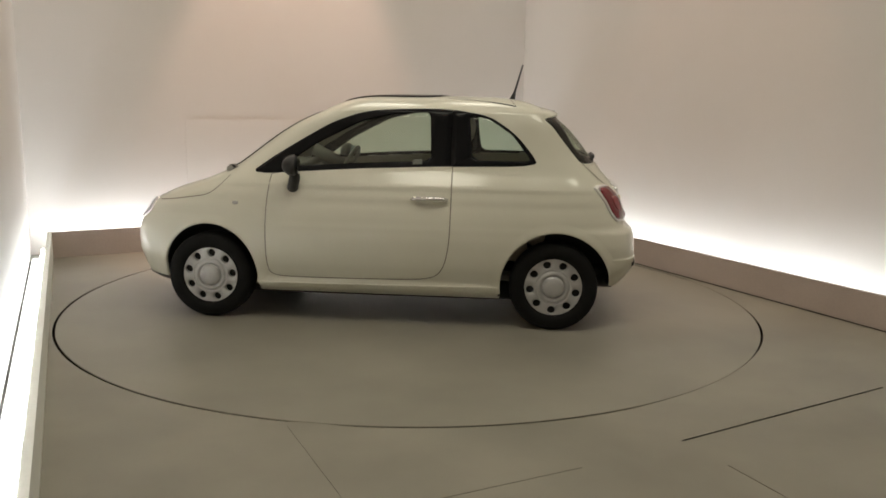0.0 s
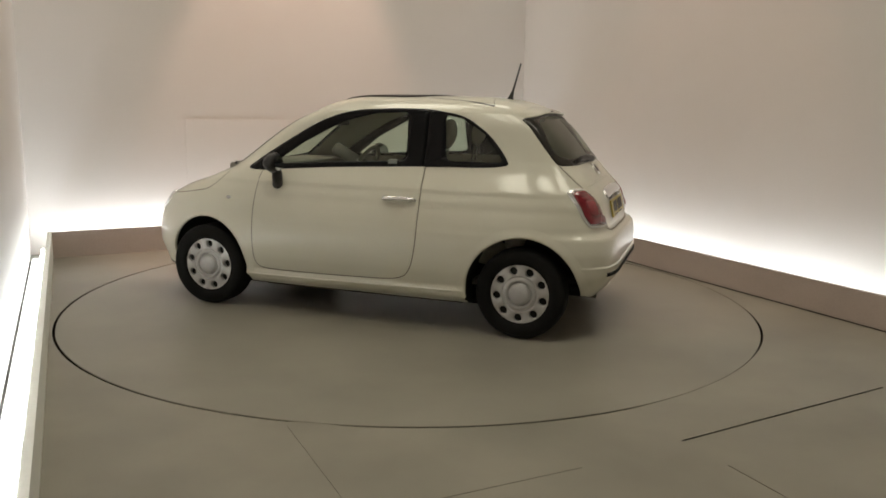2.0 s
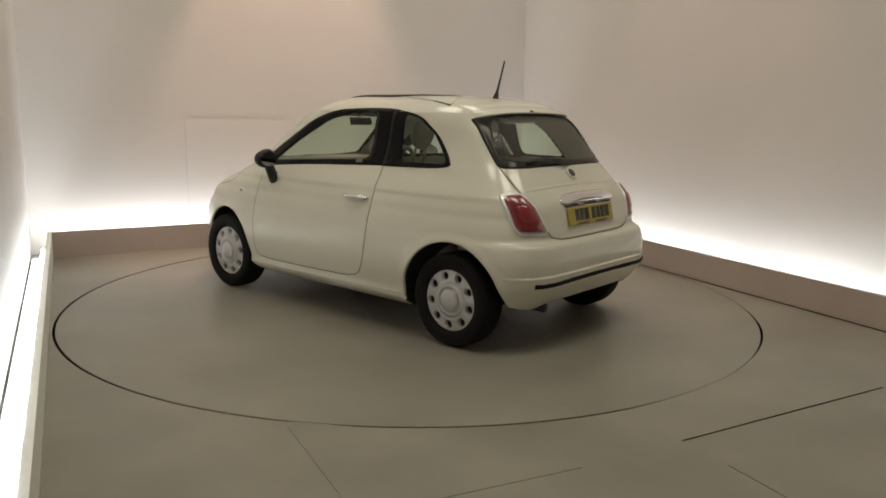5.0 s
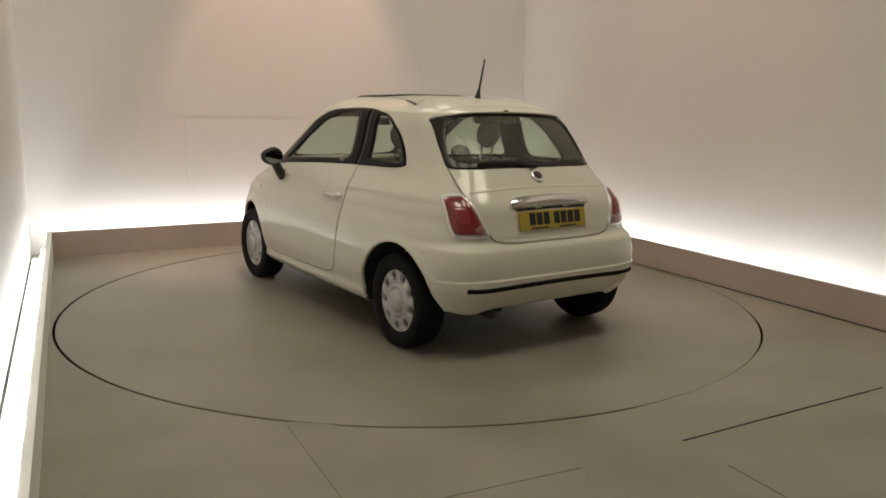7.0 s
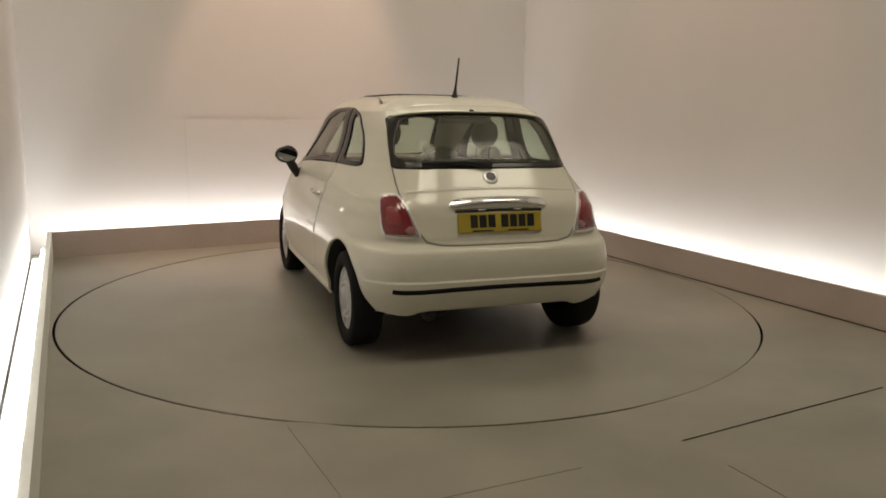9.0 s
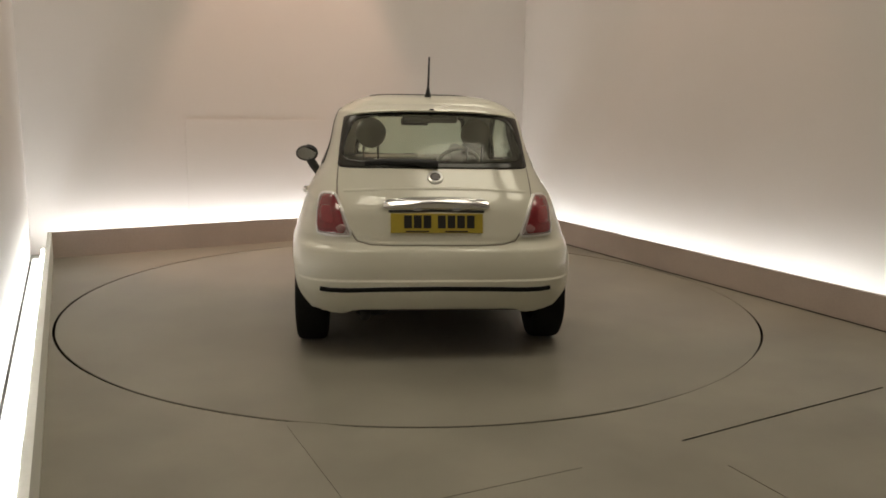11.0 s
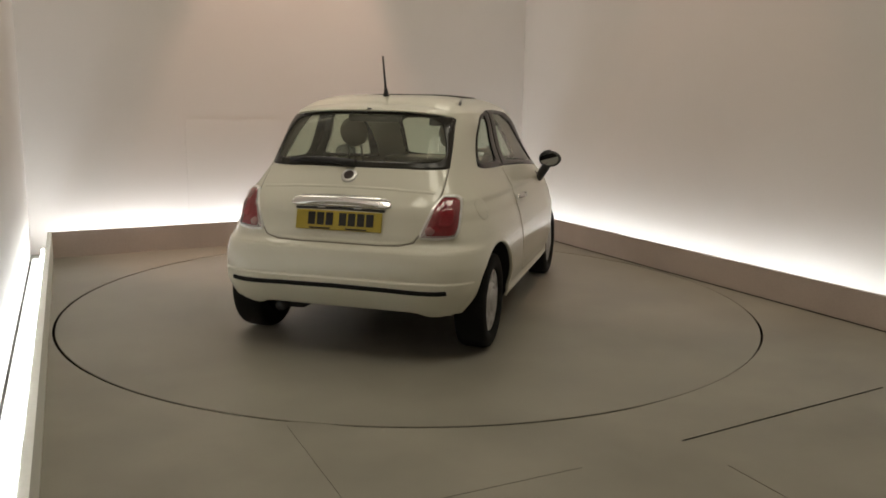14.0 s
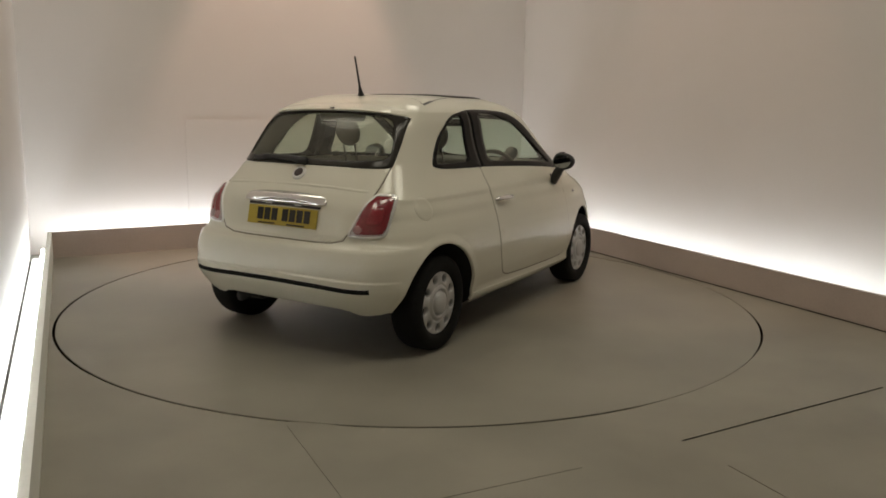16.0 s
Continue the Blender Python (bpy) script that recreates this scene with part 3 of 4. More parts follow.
def skirt(x, y):
    """Height of the rear bumper's lower edge: cut higher in the middle, rounded up to the wheel arch."""
    t, r = min(max((0.56 - abs(y)) / 0.14, 0), 1), min(max((x + 1.60) / 0.07, 0), 1) if abs(y) > 0.55 else 0
    return 0.259 + 0.034 * t * t * (3 - 2 * t) + 0.035 * r * r


def car():
    root = new("car")
    tagged(root, "small ivory-white three-door hatchback parked on the turntable", "car")
    # shell with openings
    shrink = 0.014
    wl, fr, rr = [inset(w, shrink) for w in (WINDOWS, SCREEN, REAR_GLASS)]
    faces = []
    for f in BODY_F:
        c = sum((Vector(BODY_V[i]) for i in f), Vector()) / len(f)
        if c.z > 0.93 and c.z < 1.43:
            if abs(c.y) > 0.42 and inside(Vector((c.x, c.z)), wl) and -1.0 < c.x < 0.9 and abs(c.y) > profile(3, c.z) * 0.86:
                continue
            if c.x > 0.4 and inside(Vector((c.y, c.z)), fr) and c.z < 1.395:
                continue
            if c.x < -0.9 and inside(Vector((c.y, c.z)), rr):
                continue
        if any((c.x - ax)**2 + (c.z - az)**2 < (ar + 0.016)**2 for ax, az, ar in ARCHES) and abs(c.y) > 0.3 and c.x < 1.5:
            continue
        if c.x > 1.45 and (c.x - 1.15)**2 + (c.z - 0.305)**2 < 0.352**2:
            continue
        if c.x < -1.30 and c.z < skirt(c.x, c.y):
            continue
        faces.append(f)
    groups = {"body_shell": [], "rear_bumper": [], "front_bumper": []}
    for f in faces:
        p, q = Vector(BODY_V[f[0]]), Vector(BODY_V[f[2 if len(f) > 2 else 1]])
        c = (p + q) / 2
        groups["rear_bumper" if c.x < -1.46 and c.z < 0.652 else "front_bumper" if c.x > 1.46 and c.z < 0.60 else "body_shell"].append(f)
    for name, own in groups.items():
        used = sorted({i for f in own for i in f})
        at = {i: k for k, i in enumerate(used)}
        shell = piece(name, [(x, y, max(z, skirt(x, y)) if x < -1.31 else z) for x, y, z in (BODY_V[i] for i in used)], [tuple(at[i] for i in f) for f in own], PAINT, root, "glossy ivory-white panels")
        fix_normals(shell)
    # underside: dark boxes added and set low to deepen the shade beneath
    bm = bmesh.new()
    box(bm, (2.42, 1.06, 0.135), pose(0.19, 0, 0.192), 0.03)
    box(bm, (1.5, 1.36, 0.07), pose(0.0, 0, 0.195), 0.02)
    box(bm, (0.20, 0.96, 0.10), pose(-1.41, 0, 0.355), 0.045)
    box(bm, (0.10, 1.30, 0.09), pose(-1.15, 0, 0.215), 0.03)
    box(bm, (0.22, 0.60, 0.10), pose(-1.36, -0.05, 0.345), 0.045, 3)
    box(bm, (0.56, 0.84, 0.10), pose(-1.00, 0, 0.265), 0.03)
    part("underbody", bm, UNDER, root, "dark underside, with boxes added to deepen the shade")
    # wheel arches
    for side, s in ((LEFT, 1), (RIGHT, -1)):
        for ax, az, ar in ARCHES:
            rows, n = [], 44
            a0, a1 = (-8, 188)
            for dr, off, deep in ((0.060, 0.0004, 0), (0.044, 0.0014, 0), (0.026, 0.0036, 0), (0.008, 0.0058, 0), (0.0, 0.003, 0), (0.0, -0.006, 0.008), (0.003, 0, 0.016)):
                row = []
                for k in range(n + 1):
                    a = radians(a0 + (a1 - a0) * k / n)
                    q = Vector((ax + (ar + dr) * math.cos(a), az + (ar + dr) * math.sin(a)))
                    q.y = max(q.y, 0.296 if q.x < -1.25 else 0.2)
                    p = side.lay(q, off)
                    p.y -= s * deep
                    row.append(p)
                rows.append(row)
            verts = [v for r in rows for v in r]
            m = n + 1
            fs = [(i * m + k, i * m + k + 1, (i + 1) * m + k + 1, (i + 1) * m + k) for i in range(len(rows) - 1) for k in range(n)]
            ob = piece("arch_lip", verts, fs, PAINT, root)
            fix_normals(ob)
            verts, fs = [], []
            for yy in (0.86, 0.70, 0.46):
                for k in range(n + 1):
                    a = radians(-20 + 220 * k / n)
                    r = ar + (0.004 if yy > 0.75 else 0.02)
                    q = Vector((ax + r * math.cos(a), az + r * math.sin(a)))
                    q.y = max(q.y, 0.285 if q.x < -1.25 else 0.19)
                    y = min(yy, abs(side.lay(q).y) - (0.012 if yy > 0.8 else 0.03)) if yy > 0.6 else yy
                    verts.append((q.x, s * y, q.y))
            verts.append((ax, s * 0.46, az))
            fs = [(i * m + k, i * m + k + 1, (i + 1) * m + k + 1, (i + 1) * m + k) for i in range(2) for k in range(n)]
            fs += [(2 * m + k, 2 * m + k + 1, 3 * m) for k in range(n)]
            piece("wheel_housing", verts, fs, UNDER, root, "black wheel housing")
            tyre_and_cover(root, 1.15 if ax > 0 else -1.15, s)
        # door, windows
        ribbon("door_gap", DOOR, side, 0.007, 0.0008, SEAM, root, "dark shut line", closed=True)
        door = panel("door", inset(DOOR, 0.0022), side, 0.0035, PAINT, root, "ivory-white front door")
        lo = refine(WINDOWS, 0.03)
        pf, pr = PANE_F, PANE_R
        side_windows(root, side, lo, pf, pr)
        # handle
        hz = 0.838
        patch("handle_recess", smooth_loop(vec([(-0.25, hz + 0.022), (-0.41, hz + 0.022), (-0.41, hz - 0.035), (-0.25, hz - 0.035)]), 3), side, 0.0045, PAINT, door, rings=4)
        pts = []
        for k in range(13):
            x = -0.212 - 0.236 * k / 12
            p = side.lay(Vector((x, hz)), 0.006 + 0.030 * math.sin(math.pi * k / 12)**0.5)
            pts.append(p)
        v, f = tube(pts, 0.012, 10, [0.007] + [0.016] * 11 + [0.010])
        piece("grip", v, f, CHROME, door, "chrome door handle")
        if s > 0:
            patch("window_label", vec([(-0.205, 1.087), (-0.270, 1.089), (-0.270, 1.058), (-0.205, 1.056)]), side, 0.0062, LABEL, root, "small grey label on the window trim", rings=2, drop=0.001, lip=0.002)
        # indicator
        patch("side_indicator", smooth_loop(vec([(0.985, 0.795), (0.945, 0.795), (0.945, 0.773), (0.985, 0.773)]), 2), side, 0.006, PALE_LENS, root, "small clear side indicator", rings=3)
        # bonnet line
        ribbon("bonnet_gap", [(1.04, 0.955), (1.09, 0.895), (1.124, 0.862), (1.16, 0.838), (1.204, 0.822), (1.40, 0.79), (1.564, 0.768)], side, 0.006, 0.0008, SEAM, root)
        # sill strip and skirt
        ribbon("sill_line", [(0.80, 0.262), (0.3, 0.265), (-0.3, 0.272), (-0.80, 0.280)], side, 0.012, 0.004, PAINT, root, raised=0.004)
        # head light
        ring = vec([(s * (0.50 + 0.082 * math.cos(a)), 0.70 + 0.080 * math.sin(a)) for a in (2 * math.pi * k / 28 for k in range(28))])
        lamp = patch("head_light", ring, NOSE, 0.008, CHROME, root, "round clear head light", rings=4, drop=0.010, lip=0.008)
        patch("lens", inset(ring, 0.012), NOSE, 0.013, PALE_LENS, lamp, "clear lens", rings=5, drop=0.008)
        mirror(root, side, s)
    rear_end(root)
    roof_and_front(root)
    cabin(root)
    return root


def side_windows(root, side, lo, pf, pr):
    """Black surround with two panes on one side of the car."""
    # the surround is cut in two at the pillar so that each half frames one pane
    cut = -0.455
    for pane in (pf, pr):
        ring = clip(lo, cut, pane is pf)
        ring = refine(ring, 0.012)
        inner = match(ring, refine(pane, 0.01))
        win = surround("window_trim", ring, inner, side, 0.005, FRIT, root, "glossy black window surround")
        patch("pane", refine(inset(pane, -0.004), 0.02), side, 0.001, GLASS, win, "green-tinted window glass", rings=5, drop=0.0, lip=0.002)


def clip(poly, x, right):
    """The part of an outline on one side of an upright line."""
    out = []
    for i, p in enumerate(poly):
        q = poly[(i + 1) % len(poly)]
        a, b = (p.x >= x) == right, (q.x >= x) == right
        if a:
            out.append(p)
        if a != b:
            out.append(p.lerp(q, (x - p.x) / (q.x - p.x)))
    return out


def match(ring, inner):
    """For each point of the outer outline the point of the inner one in the same direction."""
    c = sum(inner, Vector((0, 0))) / len(inner)
    angles = [math.atan2(p.y - c.y, p.x - c.x) for p in inner]
    order = sorted(range(len(inner)), key=lambda i: angles[i])
    aa = [angles[i] for i in order]
    pp = [inner[i] for i in order]
    aa = [aa[-1] - 2 * math.pi] + aa + [aa[0] + 2 * math.pi]
    pp = [pp[-1]] + pp + [pp[0]]
    out = []
    for p in ring:
        a = math.atan2(p.y - c.y, p.x - c.x)
        i = int(min(max(np.searchsorted(aa, a), 1), len(aa) - 1))
        t = (a - aa[i - 1]) / max(aa[i] - aa[i - 1], 1e-9)
        out.append(pp[i - 1].lerp(pp[i], t))
    return out


def mirror(root, side, s):
    arm = new("wing_mirror")
    arm.parent = root
    tagged(arm, "black plastic wing mirror")
    base = side.lay(Vector((0.575, 0.895)), 0)
    head = Vector((0.54, s * 0.868, 1.044))
    bm = bmesh.new()
    bmesh.ops.create_uvsphere(bm, u_segments=24, v_segments=16, radius=1.0)
    for v in bm.verts:
        x, y, z = v.co
        x = x if x > 0 else x * 0.35
        v.co = (x * 0.078, y * 0.090, z * 0.064 * (1.0 + 0.12 * (y * s < 0)))
    bmesh.ops.transform(bm, matrix=Matrix.Translation(head) @ pose(0, 0, 0, 0, 0, s * 8), verts=bm.verts)
    part("mirror_shell", bm, BLACK, arm)
    piece("mirror_foot", *tube([base + Vector((0.0, -s * 0.03, 0.02)), base + Vector((0.0, s * 0.015, 0.0)), head + Vector((0.01, -s * 0.045, -0.085)), head + Vector((0, -s * 0.01, -0.03))], 0.03, 12, [0.034, 0.036, 0.036, 0.03]), BLACK, arm)
    bm = bmesh.new()
    bmesh.ops.create_circle(bm, cap_ends=True, segments=28, radius=1.0)
    for v in bm.verts:
        v.co = (0, v.co.x * 0.075, v.co.y * 0.050)
    bmesh.ops.transform(bm, matrix=Matrix.Translation(head + Vector((-0.031, 0, 0))) @ pose(0, 0, 0, 0, 0, s * 8), verts=bm.verts)
    part("mirror_glass", bm, MIRROR, arm, "mirror glass", smooth=False)


def rear_end(root):
    # tailgate
    half = [(0.0, 0.668), (0.25, 0.668), (0.37, 0.672), (0.445, 0.69), (0.48, 0.74), (0.515, 0.80), (0.545, 0.88), (0.560, 0.945), (0.562, 1.00), (0.556, 1.084)]
    line = vec(half[::-1]) + vec([(-y, z) for y, z in half[1:]])
    gate_line = smooth_loop(line, 1, 0.2)
    ribbon("tailgate_gap", line, REAR, 0.007, 0.001, SEAM, root, "dark tailgate shut line")
    gate = panel("tailgate", inset(gate_line, 0.004), REAR, 0.004, PAINT, root, "ivory-white tailgate")
    ring = refine(REAR_GLASS, 0.012)
    inner = match(ring, refine(smooth_loop(vec([(0.455, 1.362), (0.2, 1.380), (0.0, 1.384), (-0.2, 1.380), (-0.455, 1.362), (-0.512, 1.24), (-0.532, 1.140), (-0.48, 1.116), (0.0, 1.110), (0.48, 1.116), (0.532, 1.140), (0.512, 1.24)]), 2, 0.2), 0.01))
    trim = surround("rear_window_trim", ring, inner, REAR, 0.006, BORDER, root, "black edge of the rear window")
    patch("pane", inset(inner, -0.004), REAR, 0.002, REAR_PANE, trim, "tinted rear window glass", rings=6, drop=0.0, lip=0.002)
    # wiper
    pts = [REAR.lay(Vector((y, z)), 0.022) for y, z in ((-0.02, 1.088), (0.12, 1.105), (0.30, 1.108), (0.40, 1.10))]
    wiper = piece("rear_wiper", *tube(pts, 0.012, 8, [0.025, 0.018, 0.013, 0.008]), BLACK, root, "black rear wiper")
    piece("blade", *tube([p + Vector((0.006, 0, -0.016)) for p in pts[1:]], 0.009, 6), BLACK, wiper)
    # roof lip with high brake light
    rows, n = [], 40
    for k in range(n + 1):
        y = -0.505 + 1.01 * k / n
        t = abs(y) / 0.505
        low, reach = 0.030 * t**3, 0.046 * (1 - t**6) + 0.004
        root_p = REAR.lay(Vector((y * 0.97, 1.446 - low * 1.3)), 0.001)
        tip = REAR.lay(Vector((y, 1.406 - low)), 0.0) + Vector((-reach, 0, 0.004))
        rows.append([root_p, root_p.lerp(tip, 0.35) + Vector((0, 0, 0.005)), root_p.lerp(tip, 0.75) + Vector((0, 0, 0.005)), tip + Vector((0.004, 0, 0.002)), tip, tip + Vector((0.002, 0, -0.008)), REAR.lay(Vector((y, 1.396 - low)), 0.002)])
    m = len(rows[0])
    fix_normals(piece("roof_spoiler", [v for r in rows for v in r], [(i * m + k, i * m + k + 1, (i + 1) * m + k + 1, (i + 1) * m + k) for i in range(n) for k in range(m - 1)], PAINT, root, "ivory-white lip over the rear window"))
    p = rows[n // 2][3] + Vector((0.006, 0, 0.004))
    part("washer_nozzle", box(bmesh.new(), (0.02, 0.028, 0.010), Matrix.Translation(p), 0.004), BLACK, root)
    # tail lights
    for s in (1, -1):
        out = smooth_loop(vec([(s * y, z) for y, z in ((0.662, 0.926), (0.634, 0.945), (0.566, 0.948), (0.532, 0.89), (0.497, 0.80), (0.472, 0.735), (0.480, 0.710), (0.56, 0.708), (0.666, 0.714), (0.677, 0.75), (0.673, 0.86))]), 2, 0.15)
        lamp = patch("tail_light", out, REAR, 0.010, RIM, root, "chrome-rimmed tail light", rings=4, drop=0.014, lip=0.006)
        patch("inner_lens", inset(out, 0.012), REAR, 0.0135, SMOKE_LENS, lamp, "smoky clear lens", rings=5, drop=0.004, lip=0.003, dome=0.006)
        red = smooth_loop(vec([(s * y, z) for y, z in ((0.650, 0.910), (0.630, 0.926), (0.574, 0.930), (0.554, 0.90), (0.533, 0.84), (0.517, 0.79), (0.508, 0.750), (0.516, 0.728), (0.655, 0.731), (0.664, 0.77), (0.660, 0.86))]), 2, 0.13)
        patch("red_lens", red, REAR, 0.0185, RED, lamp, "red lens", rings=6, drop=0.006, lip=0.004, dome=0.010)
        # slightly paler red patch in the middle of the lens
        paler = smooth_loop(vec([(s * y, z) for y, z in ((0.636, 0.868), (0.580, 0.872), (0.568, 0.81), (0.572, 0.775), (0.636, 0.778))]), 2, 0.2)
        patch("paler_patch", paler, REAR, 0.030, PALER_RED, lamp, "slightly paler red patch on the lens", rings=4, drop=0.008, lip=0.004, dome=0.001)
        ring = vec([(s * (0.532 + 0.027 * math.cos(a)), 0.756 + 0.024 * math.sin(a)) for a in (2 * math.pi * k / 20 for k in range(20))])
        patch("reverse_lens", ring, REAR, 0.0235, REVERSE, lamp, "round smoky reversing lens", rings=4, drop=0.008, lip=0.005, dome=0.003)
    # handle bar over the plate
    bar = smooth_loop(vec([(0.288, 0.908), (0.22, 0.920), (0.0, 0.926), (-0.22, 0.920), (-0.288, 0.908), (-0.305, 0.882), (-0.298, 0.861), (0.0, 0.866), (0.298, 0.861), (0.305, 0.882)]), 2, 0.25)
    patch("handle_bar", bar, REAR, 0.018, CHROME, gate, "curved chrome handle bar", rings=8, drop=0.020, lip=0.006, dome=0.022)
    ribbon("handle_slot", [(0.27, 0.853), (0.0, 0.857), (-0.27, 0.853)], REAR, 0.014, 0.008, BLACK, gate, "dark slot under the handle bar", raised=0.003)
    for y in (0.11, -0.11):
        part("plate_lamp", box(bmesh.new(), (0.014, 0.045, 0.010), Matrix.Translation(REAR.lay(Vector((y, 0.857)), 0.016)), 0.003), PALE_LENS, gate, "small clear plate lamp")
    ribbon("tailgate_crease", [(0.52, 0.955), (0.3, 0.968), (0.0, 0.972), (-0.3, 0.968), (-0.52, 0.955)], REAR, 0.016, 0.0062, PAINT, gate, raised=0.003)
    # badge
    ring = vec([(0.047 * math.cos(a), 1.03 + 0.036 * math.sin(a)) for a in (2 * math.pi * k / 32 for k in range(32))])
    badge = patch("badge", ring, REAR, 0.014, RIM, gate, "round chrome badge", rings=4, drop=0.010, lip=0.005, dome=0.003)
    sq = vec([(0.031 * math.cos(a), 1.03 + 0.023 * math.sin(a)) for a in (2 * math.pi * k / 28 for k in range(28))])
    patch("badge_field", sq, REAR, 0.018, material("badge_dark", (0.05, 0.035, 0.035), 0.3), badge, rings=2, drop=0.004)
    # number plate with plain bars
    a, b = REAR.lay(Vector((0, 0.84)), 0.012), REAR.lay(Vector((0, 0.735)), 0.012)
    up = (a - b).normalized()
    m = Matrix.Translation((a + b) / 2) @ Matrix((Vector((0, 1, 0)), up, Vector((0, 1, 0)).cross(up))).transposed().to_4x4()
    plate = part("number_plate", box(bmesh.new(), (0.52, 0.111, 0.010), m, 0.003), YELLOW, gate, "yellow rear number plate with black bars", smooth=False)
    towards = 0.0072 if (m.to_3x3() @ Vector((0, 0, 1))).x < 0 else -0.0072
    for k in range(7):
        y = -0.186 + k * 0.0545 + (0.022 if k > 3 else -0.004)
        part("bar", box(bmesh.new(), (0.044, 0.072, 0.003), m @ pose(y, 0.008, towards * 0.8), 0.001), INK, plate, smooth=False)
    for y in (-0.11, 0.11):
        part("lower_bar", box(bmesh.new(), (0.13, 0.009, 0.003), m @ pose(y, -0.046, towards * 0.8), 0.001), INK, plate, smooth=False)
    # bumper: strip, crease, lower edge, exhaust
    ribbon("bumper_strip", [(0.65, 0.430), (0.60, 0.426), (0.5, 0.426), (0.32, 0.431), (0.0, 0.434), (-0.32, 0.431), (-0.5, 0.426), (-0.60, 0.426), (-0.65, 0.430)], REAR, 0.027, 0.006, STRIP, root, "black rubber bumper strip", raised=0.006)
    pipe = [(-1.30, 0.40, 0.250), (-1.46, 0.40, 0.252), (-1.57, 0.40, 0.250)]
    part("silencer", box(bmesh.new(), (0.20, 0.20, 0.085), pose(-1.42, 0.36, 0.268), 0.038, 3), UNDER, root, "dark silencer box")
    piece("exhaust", *tube(pipe, 0.033, 14), BLACK, root, "sooty black exhaust pipe")
    # fuel flap on the driver's side
    ring = vec([(-1.255 + 0.072 * math.cos(a), 0.855 + 0.066 * math.sin(a)) for a in (2 * math.pi * k / 30 for k in range(30))])
    patch("fuel_flap", ring, RIGHT, 0.0016, PAINT, root, "round fuel filler flap", rings=4, drop=0.003, lip=0.004)


def roof_and_front(root):
    # glass roof panel with a dark raised edge
    ring = smooth_loop(vec([(0.34, 0.28), (0.37, 0.0), (0.34, -0.28), (0.10, -0.37), (-0.36, -0.375), (-0.385, 0.0), (-0.36, 0.375), (0.10, 0.37)]), 2, 0.2)
    patch("roof_panel", ring, TOP, 0.009, FRIT, root, "dark glass roof panel", rings=8, drop=0.014, lip=0.012)
    for s in (1, -1):
        ribbon("roof_seam", [(-0.40, s * 0.392), (-0.58, s * 0.430), (-0.73, s * 0.464)], TOP, 0.009, 0.001, BLACK, root)
        ribbon("seam_end", [(-0.71, s * 0.460), (-0.80, s * 0.480), (-0.87, s * 0.493)], TOP, 0.017, 0.001, BLACK, root)
        ribbon("spoiler_seam", [(-0.870, s * 0.490), (-0.845, s * 0.43), (-0.83, s * 0.35)], TOP, 0.005, 0.001, SEAM, root)
    # aerial
    foot = TOP.lay(Vector((-0.84, 0)), 0)
    piece("aerial", *tube([foot + Vector((0, 0, -0.01)), foot + Vector((-0.008, 0, 0.02)), foot + Vector((-0.02, 0, 0.06)), foot + Vector((-0.07, 0, 0.245))], 0.006, 10, [0.026, 0.016, 0.0075, 0.0055]), BLACK, root, "black roof aerial")
    # windscreen
    ring = refine(SCREEN, 0.015)
    inner = match(ring, refine(inset(SCREEN, 0.045), 0.012))
    trim = surround("windscreen_trim", ring, inner, NOSE, 0.005, FRIT, root, "black edge of the windscreen")
    patch("pane", inset(inner, -0.004), NOSE, 0.001, GLASS, trim, "windscreen glass", rings=6, drop=0.0, lip=0.002)
    for y0, y1 in ((0.10, 0.58), (-0.45, 0.05)):
        pts = [NOSE.lay(Vector((y0 + (y1 - y0) * k / 5, 0.965 + 0.03 * k / 5)), 0.018) for k in range(6)]
        piece("wiper", *tube(pts, 0.009, 8), BLACK, root)
    # front bumper lower edge
    ribbon("front_lip", [(0.74, 0.225), (0.5, 0.235), (0.0, 0.24), (-0.5, 0.235), (-0.74, 0.225)], NOSE, 0.045, 0.006, BLACK, root, raised=0.006)
    ribbon("front_strip", [(0.42, 0.44), (0.2, 0.45), (-0.2, 0.45), (-0.42, 0.44)], NOSE, 0.03, 0.006, BLACK, root, raised=0.006)


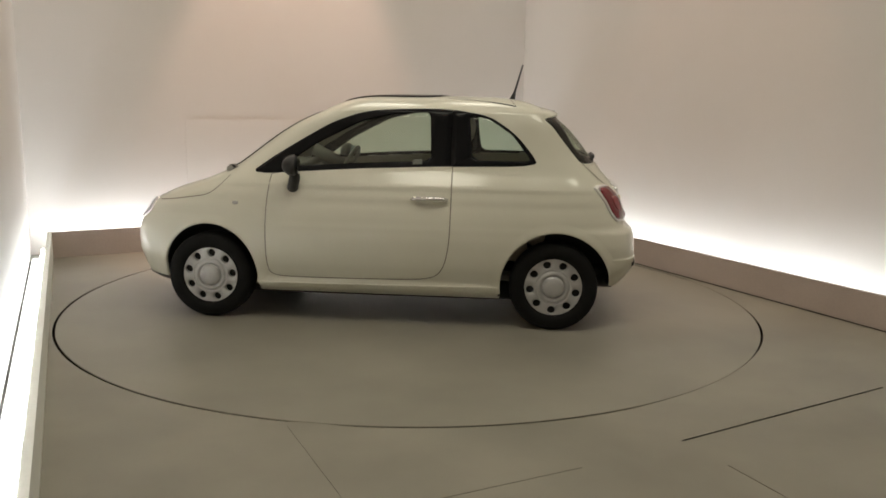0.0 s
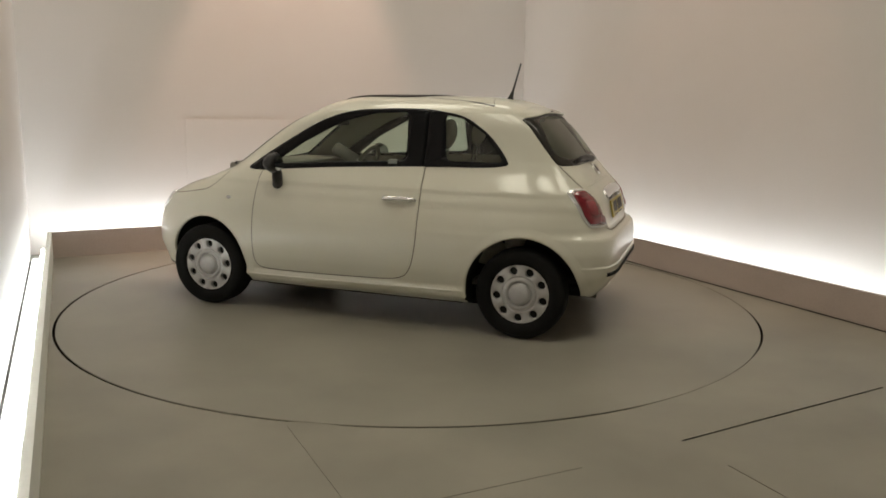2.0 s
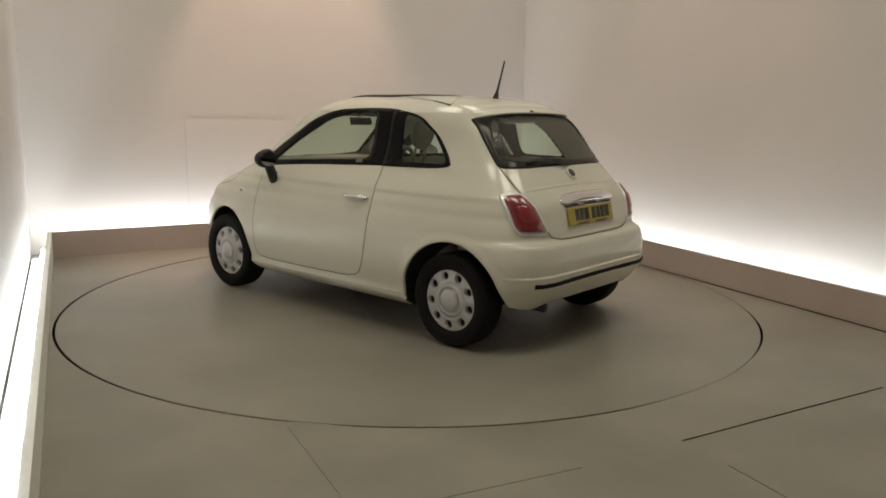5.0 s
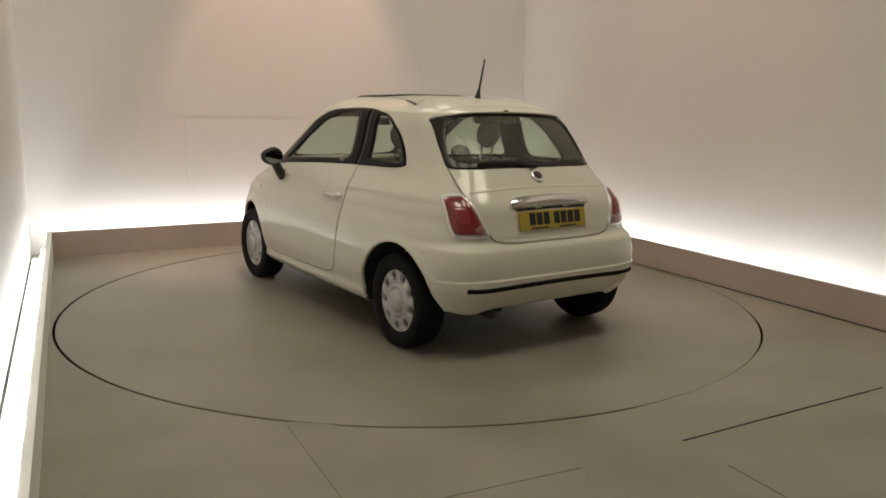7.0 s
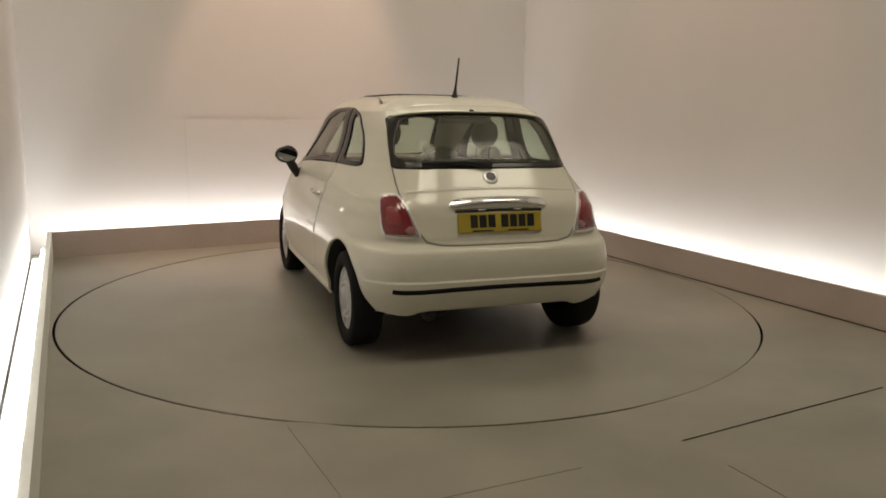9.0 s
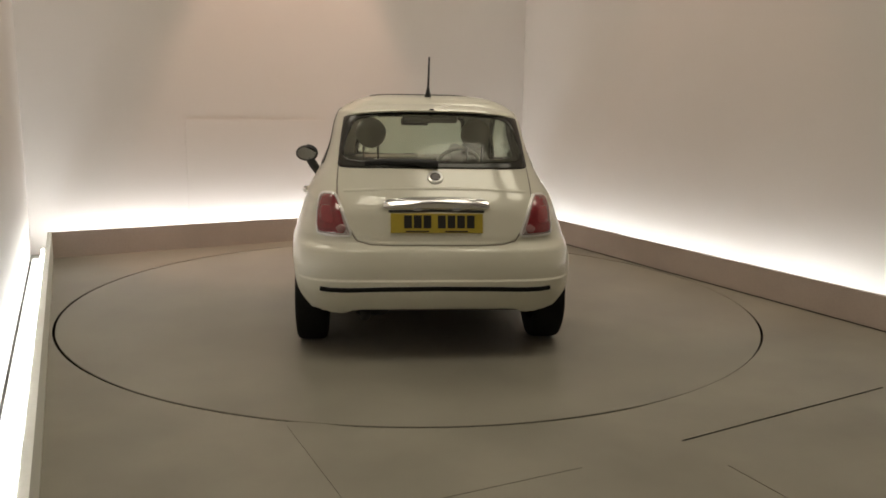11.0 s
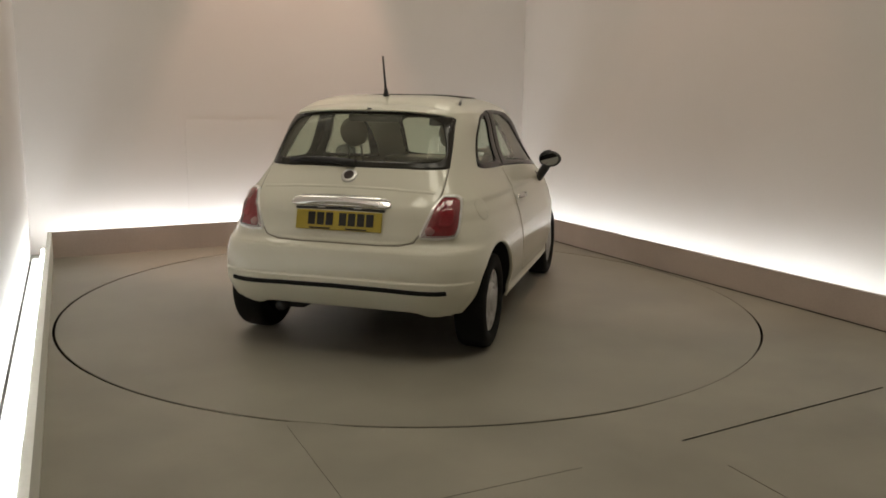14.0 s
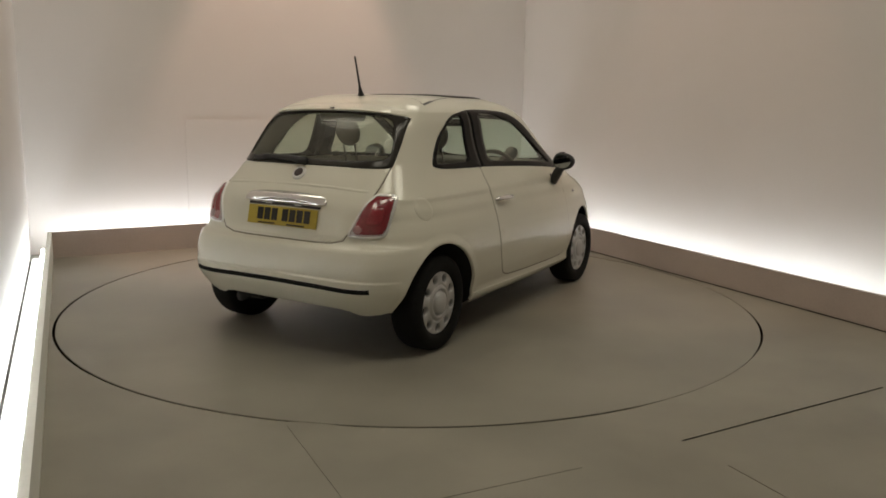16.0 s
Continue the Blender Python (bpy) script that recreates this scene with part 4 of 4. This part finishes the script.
def cabin(root):
    bm = bmesh.new()
    box(bm, (2.2, 1.22, 0.04), pose(-0.15, 0, 0.30), 0.01)
    part("cabin_floor", bm, TRIM, root)
    for s in (1, -1):
        part("door_card", box(bmesh.new(), (1.46, 0.04, 0.66), pose(0.03, s * 0.62, 0.64), 0.015), TRIM, root)
    bm = bmesh.new()
    box(bm, (0.36, 1.20, 0.20), pose(0.86, 0, 0.88), 0.06, 4)
    dash = part("dashboard", bm, IVORY_TRIM, root, "ivory dashboard")
    part("dash_top", box(bmesh.new(), (0.40, 1.16, 0.05), pose(0.90, 0, 0.985), 0.02, 3), TRIM, dash)
    # steering wheel on the right-hand side
    hub, tilt = Vector((0.45, -0.36, 0.945)), pose(0, 0, 0, 0, -28, 0)
    pts = [hub + tilt @ Vector((0, 0.18 * math.cos(a), 0.18 * math.sin(a))) for a in (2 * math.pi * k / 32 for k in range(33))]
    wheel = piece("steering_wheel", *tube(pts, 0.016, 10), IVORY_TRIM, root, "ivory steering wheel")
    piece("column", *tube([hub + tilt @ Vector((-0.01, 0, 0)), hub + tilt @ Vector((0.3, 0, 0))], 0.05, 12), TRIM, wheel)
    for a in (0, 180, 270):
        d = tilt @ Vector((0, math.cos(radians(a)) * 0.17, math.sin(radians(a)) * 0.17))
        piece("spoke", *tube([hub, hub + d], 0.02, 8), TRIM, wheel)
    for y in (0.36, -0.36):
        seat(root, -0.20, y, 0.34, True)
    for y in (0.32, -0.32):
        seat(root, -0.88, y, 0.36, False)
    part("rear_shelf", box(bmesh.new(), (0.36, 1.02, 0.03), pose(-1.10, 0, 0.97), 0.01), TRIM, root)
    part("brake_light_housing", box(bmesh.new(), (0.05, 0.34, 0.05), pose(-1.04, 0, 1.362, 0, -35, 0), 0.018, 3), TRIM, root)
    # inside mirror
    part("inside_mirror", box(bmesh.new(), (0.03, 0.22, 0.06), pose(0.48, 0, 1.31, 0, 15, 0), 0.014, 3), BLACK, root)
    piece("mirror_stalk", *tube([(0.49, 0, 1.31), (0.50, 0, 1.40)], 0.01, 8), BLACK, root)


def seat(root, x, y, w, front):
    base = new("seat")
    base.parent = root
    tagged(base, "grey cloth car seat with a round head restraint")
    part("cushion", box(bmesh.new(), (0.48, w + 0.14, 0.16), pose(x + 0.14, y, 0.50, 0, -8, 0), 0.06, 4), SEAT, base)
    top = 0.54 if front else 0.42
    part("backrest", box(bmesh.new(), (0.13, w + 0.10, top), pose(x - 0.19, y, 0.50 + top / 2, 0, -16, 0), 0.06, 4), SEAT, base)
    if front:
        hx, hz = x - 0.31, 1.25
        rest = part("head_restraint", disc_cushion(hx, y, hz, 0.105), SEAT, base, "round head restraint")
        for d in (-0.05, 0.05):
            piece("post", *tube([(hx + 0.01, y + d, hz - 0.08), (hx + 0.05, y + d, hz - 0.24)], 0.007, 8), STEEL, rest)


def disc_cushion(x, y, z, r):
    bm = bmesh.new()
    bmesh.ops.create_uvsphere(bm, u_segments=24, v_segments=14, radius=1.0)
    for v in bm.verts:
        v.co.x *= 0.05
        v.co.y *= r * 0.98
        v.co.z *= r
    bmesh.ops.transform(bm, matrix=pose(x, y, z, 0, -12, 0), verts=bm.verts)
    return bm


CAR = car()


# ---- what turns ----
def motions():
    rows_table, rows_car = [], []
    for k in range(17):
        a = 172.8 - 7.2 * k
        turn = pose(0, 0, 0, 0, 0, a)
        rows_table.append((float(k), Matrix.Translation((CENTRE.x, CENTRE.y, 0)) @ turn))
        rows_car.append((float(k), turn @ pose(0.1325, -0.0398, 0.0)))
    walk(TABLE, rows_table)
    walk(CAR, rows_car)


motions()
